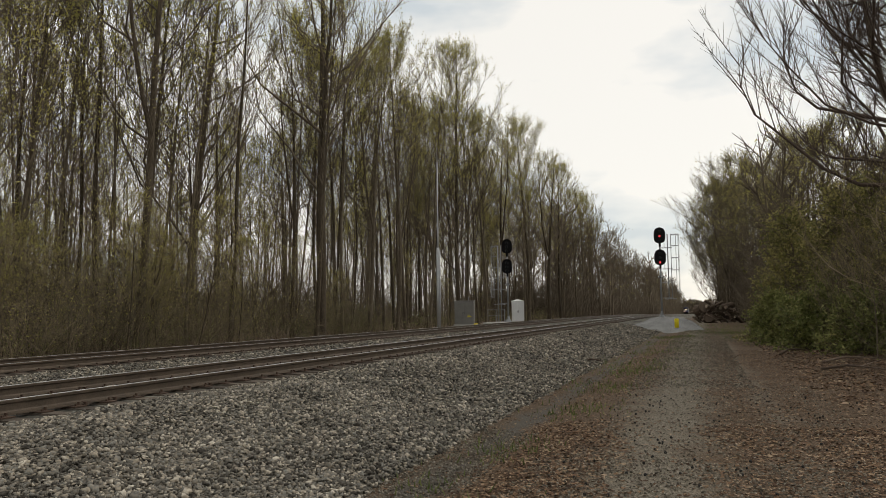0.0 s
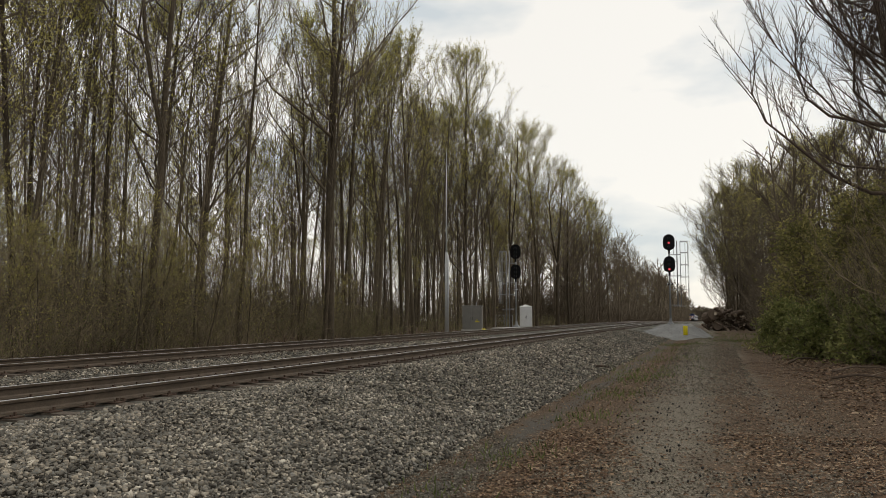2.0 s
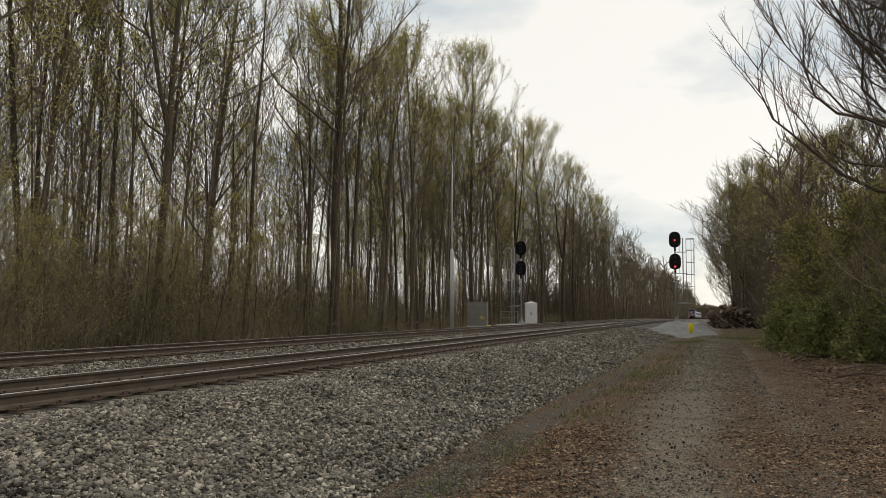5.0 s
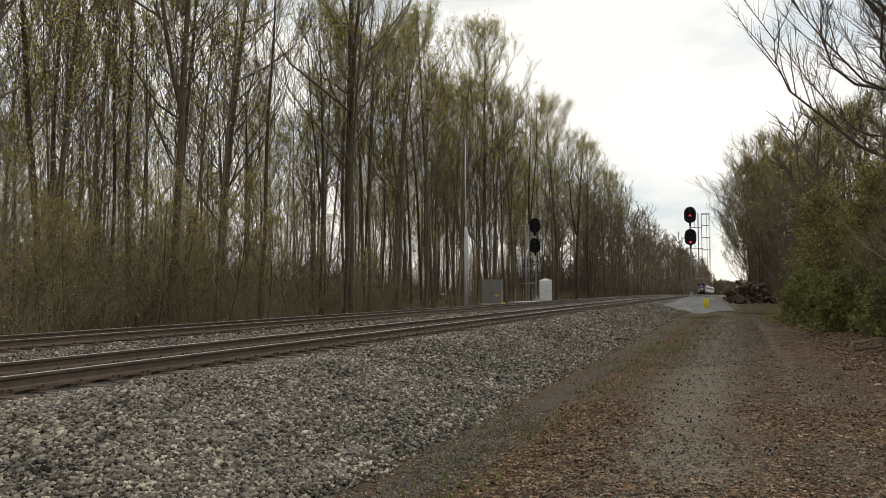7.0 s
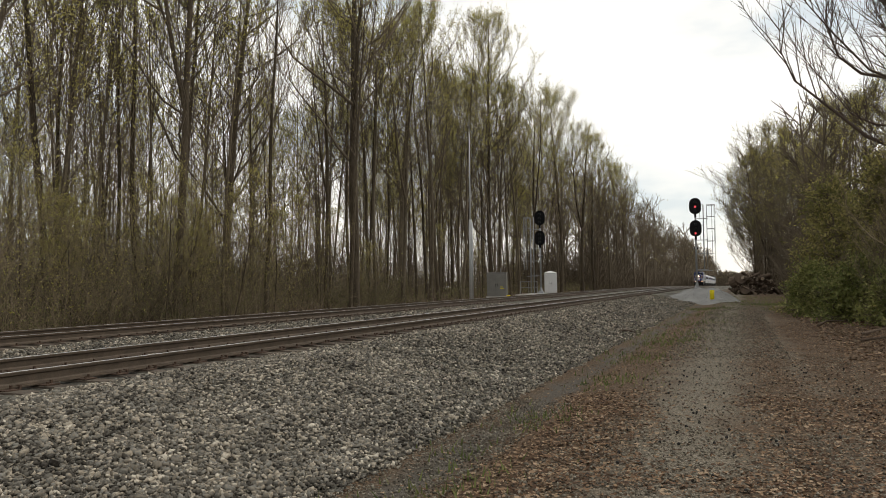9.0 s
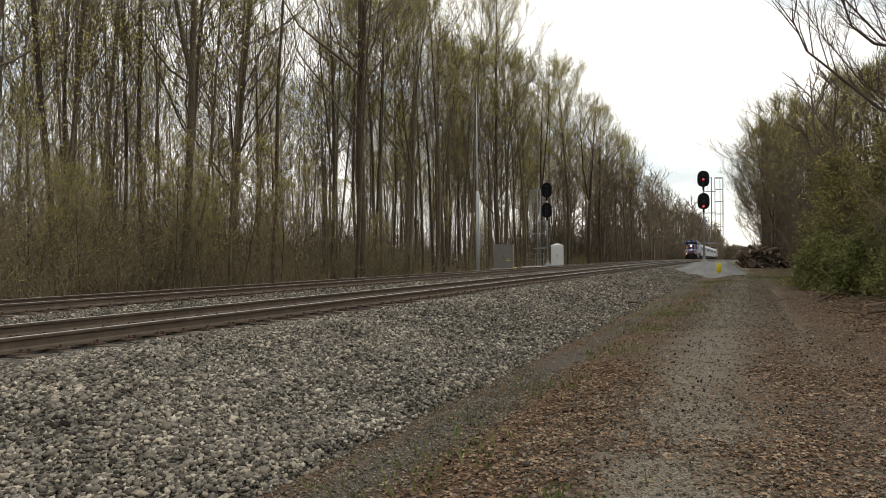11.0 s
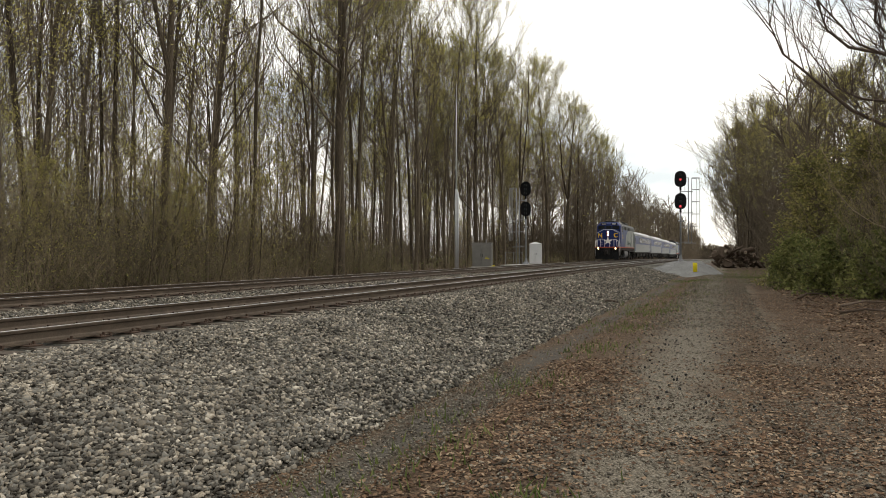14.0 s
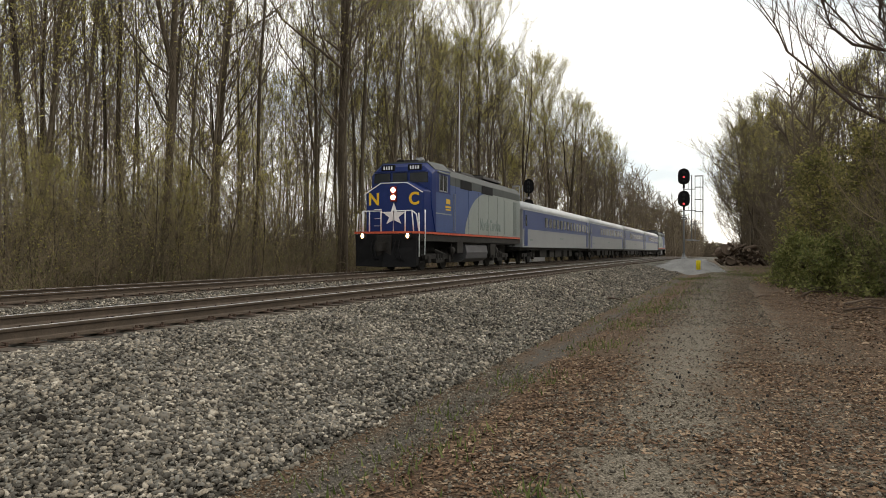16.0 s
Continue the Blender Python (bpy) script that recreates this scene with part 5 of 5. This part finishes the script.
def locomotive(label, m):
    lo = thing("locomotive", label, "locomotive", m, "train")
    W = 1.52
    # frame, pilot and plow
    part("frame", Geo().box((0, 9.0, 1.16), (2.96, 17.0, 0.24)), M_GRIME, lo, "dark underframe")
    part("sill_stripe", Geo().box((0, 8.75, 1.30), (3.06, 17.3, 0.085)), M_ORANGE, lo, "red-orange sill stripe")
    plow = [(-1.45, 0.2), (1.45, 0.2), (1.5, 1.24), (-1.5, 1.24)]
    g = loft([[(x * 0.985, 0.10 + (0.0 if z > 1 else -0.02), z) for x, z in plow], [(x, 0.42, z) for x, z in plow]])
    g.add([(-1.45, 0.08, 0.18), (0, -0.28, 0.16), (1.45, 0.08, 0.18), (1.45, 0.12, 0.85), (0, -0.08, 0.8), (-1.45, 0.12, 0.85)], [(0, 1, 4, 5), (1, 2, 3, 4)])
    part("plow", g, M_BLACK, lo, "black snow plow and pilot", bevel=0.02)
    part("coupler", Geo().box((0, -0.28, 0.86), (0.28, 0.5, 0.26)).tube([(0, -0.62, 0.72), (0, -0.62, 1.0)], 0.17, 10).box((0, -0.06, 0.9), (0.7, 0.1, 0.62)), M_GRIME, lo, "steel knuckle coupler", bevel=0.02)
    g = Geo()
    for x in (-0.6, -0.45, 0.5, 0.7):
        g.tube([(x, 0.05, 1.05), (x, -0.16, 0.8), (x + 0.12, -0.2, 0.5), (x + 0.28, -0.12, 0.42)], 0.028, 6)
    part("air_hoses", g, M_BLACK, lo, "", True)
    # nose, a wide box with cut upper corners
    nose = lambda y, w, z1: [(-w, y, 1.34), (w, y, 1.34), (w, y, z1 - 0.42), (w - 0.72, y, z1), (-w + 0.72, y, z1), (-w, y, z1 - 0.42)]
    part("nose", loft([nose(0.98, 1.36, 3.66), nose(1.1, 1.42, 3.72), nose(2.35, 1.48, 3.80)]), M_BLUE, lo, "royal blue nose", bevel=0.04)
    lin = Geo()
    edge = [(-1.36, 0.975, 3.24), (-0.64, 0.975, 3.66), (0.64, 0.975, 3.66), (1.36, 0.975, 3.24)]
    for a, b in zip(edge, edge[1:]):
        lin.tube([a, b], 0.022, 6)
    lin.tube([(1.36, 0.975, 3.24), (1.49, 2.35, 3.36)], 0.022, 6).tube([(-1.36, 0.975, 3.24), (-1.49, 2.35, 3.36)], 0.022, 6)
    part("nose_trim", lin, M_WHITE, lo, "thin white trim line")
    # windscreen and cab
    ws = lambda y, w, z0, z1: [(-w, y, z0), (w, y, z0), (w, y, z1 - 0.35), (w - 0.4, y, z1), (-w + 0.4, y, z1), (-w, y, z1 - 0.35)]
    cab = loft([ws(1.75, 1.46, 3.30, 4.25), ws(1.85, 1.50, 2.6, 4.45), ws(2.25, W, 1.34, 4.66), ws(4.2, W, 1.34, 4.72)])
    part("cab", cab, M_BLUE, lo, "royal blue cab", bevel=0.03)
    part("cab_roof", loft([[(x * k, y, z + dz) for x, z in ((-1.53, 4.33), (-1.12, 4.70), (1.12, 4.70), (1.53, 4.33), (1.50, 4.28), (1.10, 4.62), (-1.10, 4.62), (-1.50, 4.28))] for y, k, dz in ((2.2, 0.99, 0.0), (4.25, 1.0, 0.06))]), M_ROOFG, lo, "sooty grey cab roof")
    for x0, x1 in ((-1.32, -0.5), (-0.4, 0.34), (0.46, 1.34)):
        wd = part("windscreen", Geo().prism([(x0, 3.72), (x1, 3.72), (x1 - 0.02, 4.16), (x0 + 0.02, 4.16)], "y", 1.70, 1.80), M_GLASS, lo, "dark windscreen")
        part("visor", Geo().box(((x0 + x1) / 2, 1.68, 4.21), (x1 - x0, 0.1, 0.035)), M_BLUE, wd)
    for s in (-1, 1):
        nb = part("number_board", Geo().box((s * 0.66 + 0.02, 1.80, 4.40), (0.66, 0.12, 0.26)), M_BLACK, lo, "black number board with white bars")
        g = Geo()
        for k in range(4):
            g.box((s * 0.66 + 0.02 - 0.19 + k * 0.125, 1.735, 4.40), (0.07, 0.01, 0.15))
        part("number_bars", g, M_WHITE, nb)
    # nose markings and lamps
    star = [((0.52 if k % 2 == 0 else 0.205) * math.sin(k * math.pi / 5), 2.26 + (0.56 if k % 2 == 0 else 0.22) * math.cos(k * math.pi / 5)) for k in range(10)]
    part("star", Geo().prism([(x * 1.18, z) for x, z in star], "y", 0.955, 0.985), M_WHITE, lo, "large white five-pointed star")
    for ch, x in (("N", -0.98), ("C", 0.98)):
        me = lettering(ch, 0.76, 0.006, 0.022)
        me.materials.append(M_GOLD)
        t = part("letter", me, None, lo, "gold painted letter")
        t.matrix_basis = pose(x, 0.965, 2.94, 90) @ Matrix.Diagonal((0.95, 1, 1, 1))
    lamp = part("headlight_box", Geo().box((0, 0.95, 3.17), (0.30, 0.12, 0.66)), M_REDBOX, lo, bevel=0.03)
    for z in (3.34, 3.02):
        part("headlight", Geo().tube([(0, 0.88, z), (0, 0.86, z)], [0.11, 0.095], 14), M_HEAD, lamp, "lit twin headlight")
    for x in (-1.08, 1.08):
        d = part("ditch_light_box", Geo().box((x, 0.12, 1.19), (0.30, 0.24, 0.16)), M_GRIME, lo, bevel=0.02)
        part("ditch_light", Geo().tube([(x, -0.01, 1.19), (x, -0.03, 1.19)], [0.075, 0.06], 14), M_DITCH, d, "lit ditch light")
    # handrails, steps and grab irons of the front platform
    for s in (-1, 1):
        g = Geo()
        g.tube([(s * 0.30, 0.25, 1.34), (s * 0.30, 0.25, 2.44), (s * 1.18, 0.25, 2.44), (s * 1.36, 0.32, 2.3), (s * 1.44, 0.42, 1.34)], 0.03, 6)
        g.tube([(s * 0.86, 0.25, 1.34), (s * 0.86, 0.25, 2.44)], 0.03, 6)
        g.tube([(s * 1.18, 0.25, 2.44), (s * 1.24, 0.3, 1.34)], 0.03, 6)
        g.tube([(s * 1.46, 0.35, 2.35), (s * 1.50, 0.3, 1.5), (s * 1.50, 0.3, 0.55)], 0.028, 6)
        g.tube([(s * 1.50, 1.0, 2.5), (s * 1.52, 0.95, 1.4), (s * 1.52, 0.9, 0.6)], 0.028, 6)
        part("handrail", g, M_WHITE, lo, "white front handrail", True)
        g = Geo()
        for k in range(4):
            g.box((s * 1.4, 0.65, 0.35 + k * 0.26), (0.26, 0.5, 0.03))
        part("steps", g, M_GRIME, lo)
        g = Geo()
        for k in range(3):
            g.tube([(-0.95 + 0 * k, 0.95, 1.7 + k * 0.42), (-0.6, 0.95, 1.7 + k * 0.42)], 0.014, 5)
        if s < 0:
            part("grab_irons", g, M_WHITE, lo)
    # cowl body
    part("body", loft([cowl(y, W - 0.004, 4.60) for y in (4.2, 17.35)]), M_ROOFG, lo, "sooty grey cowl body", bevel=0.03)
    for s in (-1, 1):
        x0, x1 = (W - 0.002, W + 0.006) if s > 0 else (-W - 0.006, -W + 0.002)
        arc = [(6.4 + 4.2 * (1 - math.cos(k * math.pi / 24)), 1.36 + 2.42 * math.sin(k * math.pi / 24)) for k in range(13)]
        part("blue_panel", Geo().prism([(2.3, 1.36), (13.0, 1.36), (13.0, 3.77), (4.2, 3.77), (4.2, 3.32), (2.3, 3.32)], "x", x0 - 0.001 if s > 0 else x0 + 0.003, x1 - 0.003 if s > 0 else x1 + 0.001), M_SLATE, lo, "slate blue side panel")
        part("pale_panel", Geo().prism(arc + [(17.3, 3.78), (17.3, 1.36)], "x", x0, x1), M_PALE, lo, "pale grey-green sweeping panel")
        part("upper_band", Geo().prism([(5.0, 3.76), (17.3, 3.79), (17.3, 4.17), (5.0, 4.17)], "x", x0 - 0.001, x1 + 0.003), M_ROOFG, lo, "sooty grey upper band with grilles")
        for y0, y1 in ((5.7, 7.4), (9.2, 11.2)):
            part("intake_grille", Geo().prism([(y0, 3.72), (y1, 3.72), (y1, 4.14), (y0, 4.14)], "x", s * (W + 0.004), s * (W + 0.03)), M_BLACK, lo, "black air intake grille")
        cw = part("cab_side_window", Geo().prism([(2.72, 3.42), (3.7, 3.42), (3.7, 4.12), (2.72, 4.12)], "x", s * (W - 0.02), s * (W + 0.012)), M_GLASS, lo, "cab side window")
        fr = Geo()
        fr.box((s * (W + 0.015), 3.18, 3.77), (0.03, 0.05, 0.75)).box((s * (W + 0.015), 3.2, 3.40), (0.05, 1.1, 0.05)).box((s * (W + 0.015), 2.70, 3.77), (0.04, 0.06, 0.78)).box((s * (W + 0.015), 3.72, 3.77), (0.04, 0.06, 0.78))
        part("window_frame", fr, M_GALV, cw)
        part("rain_gutter", Geo().box((s * (W + 0.02), 3.2, 4.25), (0.09, 1.5, 0.06)), M_PALE, lo)
        part("trim_line", Geo().box((s * (W + 0.006), 3.3, 2.42), (0.014, 2.1, 0.05)), M_PALE, lo)
        me = lettering("North Carolina", 0.62, 0.006, 0.012)
        me.materials.append(M_GREYTXT)
        t = part("side_lettering", me, None, lo, "grey-green painted state name")
        t.matrix_basis = (pose(W + 0.012, 10.9, 2.06, 90, 0, 90) if s > 0 else pose(-W - 0.012, 11.0, 2.02, 90, 0, -90)) @ Matrix.Diagonal((1.02, 1.4, 1, 1))
        g = Geo()
        for k, (yy, zz, ww, hh) in enumerate([(3.9, 2.98, 0.55, 0.22), (3.9, 2.74, 0.75, 0.08), (3.9, 2.62, 0.7, 0.06)]):
            g.box((s * (W + 0.006), yy, zz), (0.012, ww, hh))
        part("gold_bars", g, M_GOLD, lo, "small gold number bars")
        for y in (4.9, 7.0, 10.5, 13.6, 16.2):
            part("panel_joint", Geo().box((s * (W + 0.008), y, 2.55), (0.02, 0.04, 2.35)), M_SLATE if y < 8 else M_PALE, lo)
        part("body_door", Geo().prism([(13.75, 1.5), (15.6, 1.5), (15.6, 3.6), (13.75, 3.6)], "x", s * (W + 0.004), s * (W + 0.028)), M_PALE, lo, bevel=0.01)
        for k in range(6):
            part("cowl_rib", Geo().box((s * (W + 0.016), 15.75 + k * 0.27, 2.55), (0.03, 0.05, 2.2)), M_PALE, lo)
        for y in (8.6, 12.2):
            part("panel_seam", Geo().box((s * (W + 0.007), y, 2.55), (0.012, 0.025, 2.3)), M_ROOFG, lo)
        part("brake_cylinder", Geo().tube([(s * 1.25, 4.9, 0.75), (s * 1.25, 5.35, 0.75)], 0.13, 10).tube([(s * 1.25, 12.5, 0.75), (s * 1.25, 12.95, 0.75)], 0.13, 10), M_GRIME, lo, "", True)
        part("grab_rail", Geo().tube([(s * (W + 0.06), 4.55, 1.5), (s * (W + 0.06), 4.55, 3.4)], 0.018, 5).tube([(s * (W + 0.06), 4.75, 1.5), (s * (W + 0.06), 4.75, 3.4)], 0.018, 5), M_GALV, lo)
    # roof gear
    part("roof_walk", loft([[(x, y, z) for x, z in ((-0.9, 4.58), (0.9, 4.58), (0.8, 4.68), (-0.8, 4.68))] for y in (4.3, 17.0)]), M_GRIME, lo, "sooty roof", bevel=0.02)
    for y, w, l, h in ((2.9, 1.2, 0.9, 0.12), (6.4, 1.3, 1.6, 0.16), (9.2, 1.5, 2.2, 0.14), (13.2, 1.9, 3.6, 0.2)):
        part("roof_hatch", Geo().box((0, y, 4.70 + h / 2), (w, l, h), None, 0.88), M_GRIME, lo, "dark roof hatch", bevel=0.02)
    for y in (12.4, 14.0):
        part("roof_fan", Geo().tube([(0, y, 4.85), (0, y, 5.0)], [0.62, 0.6], 18), M_GRIME, lo)
    part("horn", Geo().tube([(0.5, 3.4, 4.72), (0.5, 3.4, 4.9), (0.5, 2.95, 4.92)], [0.03, 0.04, 0.09], 8).tube([(0.3, 3.4, 4.9), (0.3, 3.0, 4.92)], [0.03, 0.08], 8), M_GALV, lo)
    part("antenna_dome", Geo().box((-0.3, 2.5, 4.76), (0.5, 0.36, 0.14), None, 0.6), M_BLACK, lo, bevel=0.02)
    # tank, boxes and bogies
    tank = [(1.42 * math.copysign(abs(math.cos(q)) ** 0.6, math.cos(q)), 0.68 + 0.44 * math.copysign(abs(math.sin(q)) ** 0.6, math.sin(q))) for q in [k * math.pi / 8 for k in range(16)]]
    part("fuel_tank", loft([[(x, y, z) for x, z in tank] for y in (7.0, 10.7)]), M_STEELTANK, lo, "dull grey rounded fuel tank", bevel=0.03)
    for s in (-1, 1):
        part("battery_box", Geo().box((s * 1.3, 5.9, 0.85), (0.3, 0.9, 0.4)), M_GRIME, lo, bevel=0.02)
        part("air_box", Geo().box((s * 1.3, 11.6, 0.8), (0.3, 1.0, 0.45)), M_GRIME, lo, bevel=0.02)
        g = Geo()
        g.tube([(s * 1.36, 4.6, 1.02), (s * 1.36, 16.6, 1.0)], 0.035, 6)
        for y in (4.8, 11.0, 12.4, 16.2):
            g.tube([(s * 1.36, y, 1.1), (s * 1.36, y, 0.55), (s * 1.30, y + 0.4, 0.45)], 0.03, 6)
        part("piping", g, M_GRIME, lo, "", True)
    part("centre_sill", Geo().box((0, 9.0, 0.78), (1.1, 16.4, 0.55)), M_GRIME, lo, "dark centre sill")
    truck(lo, 3.7, 2, 2.74, 0.51)
    truck(lo, 13.9, 2, 2.74, 0.51)
    g = Geo().box((0, 17.55, 2.6), (0.9, 0.35, 2.2)).box((0, 17.6, 0.86), (0.3, 0.6, 0.26))
    part("rear_diaphragm", g, M_BLACK, lo, "black rear gangway", bevel=0.02)
    for s in (-1, 1):
        part("rear_handrail", Geo().tube([(s * 1.3, 17.45, 1.3), (s * 1.3, 17.45, 3.2)], 0.025, 6), M_WHITE, lo)
    stretch_up(lo, [0, 0.55, 1.30, 2.26, 2.94, 3.7, 4.72, 5.2], [0, 0.62, 1.70, 2.44, 3.19, 3.97, 5.02, 5.5])
    return lo


def coach(label, m):
    c = thing("passenger_coach", label, "railway coach", m, "coaches of the train")
    L, W = 25.4, 1.53
    lower = [(-W, 1.05), (W, 1.05), (W, 2.18), (-W, 2.18)]
    part("lower_body", loft([[(x, y, z) for x, z in lower] for y in (0.25, L + 0.1)]), M_CARWHITE, c, "silver-white lower side", bevel=0.02)
    upper = [(-W, 2.18), (W, 2.18), (W, 3.42), (-W, 3.42)]
    part("upper_body", loft([[(x * 0.998, y, z) for x, z in upper] for y in (0.25, L + 0.1)]), M_CARBLUE, c, "blue window band", bevel=0.01)
    arch = [(W * 1.004 * math.cos(q), 3.42 + 0.74 * math.sin(q) ** 0.8) for q in [k * math.pi / 12 for k in range(13)]]
    part("roof", loft([[(x, y, z) for x, z in arch] for y in (0.2, L + 0.15)]), M_CARROOF, c, "rounded silver roof", True)
    part("underframe", Geo().box((0, L / 2, 0.98), (2.7, L - 0.4, 0.2)), M_GRIME, c, "dark underframe")
    win = {s: Geo().box((0, 0, 0), (0.03, 0.86, 0.7)).mesh("window", M_GLASS) for s in (1,)}
    for s in (-1, 1):
        for k in range(13):
            y = 7.2 + k * 1.36
            w = new("window", win[1])
            w.parent = c
            w.matrix_basis = pose(s * (W + 0.004), y, 2.80)
        part("belt_rail", Geo().box((s * (W + 0.008), L / 2, 2.19), (0.025, L - 0.3, 0.05)), M_CARWHITE, c)
        part("roof_gutter", Geo().box((s * (W + 0.012), L / 2, 3.43), (0.04, L - 0.1, 0.05)), M_CARROOF, c)
        for y in (1.1, L - 0.85):
            d = part("door", Geo().box((s * (W + 0.006), y, 2.25), (0.03, 0.85, 2.2)), M_CARBLUE, c, "blue side door", bevel=0.01)
            part("door_window", Geo().box((s * (W + 0.018), y, 2.75), (0.02, 0.4, 0.7)), M_GLASS, d)
        part("name_bars", Geo().box((s * (W + 0.008), 12.7, 1.75), (0.012, 1.3, 0.1)).box((s * (W + 0.008), 2.6, 1.55), (0.012, 0.6, 0.1)), M_GREYTXT, c)
    for y in (0.24, L + 0.11):
        end = part("end_wall", Geo().prism([(-W, 1.06), (W, 1.06), (W, 3.45), (0.9, 4.02), (-0.9, 4.02), (-W, 3.45)], "y", y - 0.03, y + 0.03), M_CARWHITE, c, "silver end wall", bevel=0.01)
        for s in (-1, 1):
            part("corner_grab", Geo().tube([(s * (W + 0.03), y + (0.28 if y < 5 else -0.28), 1.3), (s * (W + 0.03), y + (0.28 if y < 5 else -0.28), 2.7)], 0.016, 5), M_GALV, end)
    for y, l in ((7.4, 2.2), (10.4, 1.6), (12.8, 2.4), (15.6, 1.5), (17.8, 1.4)):
        part("equipment_box", Geo().box((0, y, 0.68), (2.5, l, 0.52)), M_GRIME, c, "dark underfloor box", bevel=0.03)
    part("centre_sill", Geo().box((0, L / 2, 0.72), (1.7, L - 10.5, 0.62)).box((0, L / 2, 0.9), (0.9, L - 0.5, 0.2)), M_GRIME, c, "dark centre sill and ducts")
    for y in (0.08, L + 0.28):
        part("gangway", Geo().box((0, y, 2.25), (1.3, 0.42, 2.3)), M_BLACK, c, "black gangway bellows", bevel=0.03)
        part("coupler", Geo().box((0, y, 0.85), (0.3, 0.7, 0.26)), M_GRIME, c)
    for y in (4.0, 9.0, 14.0, 19.0, 22.5):
        part("roof_vent", Geo().box((0, y, 4.16), (0.5, 0.7, 0.12), None, 0.8), M_CARROOF, c)
    truck(c, 3.3, 2, 2.6, 0.46)
    truck(c, L - 2.9, 2, 2.6, 0.46)
    stretch_up(c, [0, 0.4, 1.05, 4.2, 5], [0, 0.4, 1.12, 4.42, 5.2])
    return c


engine = locomotive("blue and grey passenger locomotive with a white star nose", pose(TRACKS[1], 600, RAIL_TOP))
coach_1 = coach("blue and silver passenger coach with dark windows", pose(TRACKS[1], 620, RAIL_TOP))
coach_2 = copy_thing(coach_1, pose(TRACKS[1], 646, RAIL_TOP))
coach_3 = copy_thing(coach_1, pose(TRACKS[1], 672, RAIL_TOP))
coach_4 = copy_thing(coach_1, pose(TRACKS[1], 698, RAIL_TOP))
rear = locomotive("blue and grey passenger locomotive coupled backwards at the rear", pose(TRACKS[1], 742, RAIL_TOP, 0, 0, 180))

# distance of the front of the train along the line
RUN = [(0, 603.0), (2, 531.0), (4, 459.5), (6, 388.5), (8, 317.0), (9.5, 263.5), (11, 209.0), (12, 170.5), (13, 133.0), (14, 98.5), (14.5, 81.8), (15, 64.7), (15.5, 47.8), (16, 30.5)]


def motions():
    for ob, gap, turn in ((engine, 0.0, 0), (coach_1, 17.8, 0), (coach_2, 43.7, 0), (coach_3, 69.6, 0), (coach_4, 95.5, 0), (rear, 139.2, 180)):
        walk(ob, [(t, pose(TRACKS[1], s + gap, RAIL_TOP + 0.003 + float(grade(s + gap)), 0, 0, turn)) for t, s in RUN])


motions()
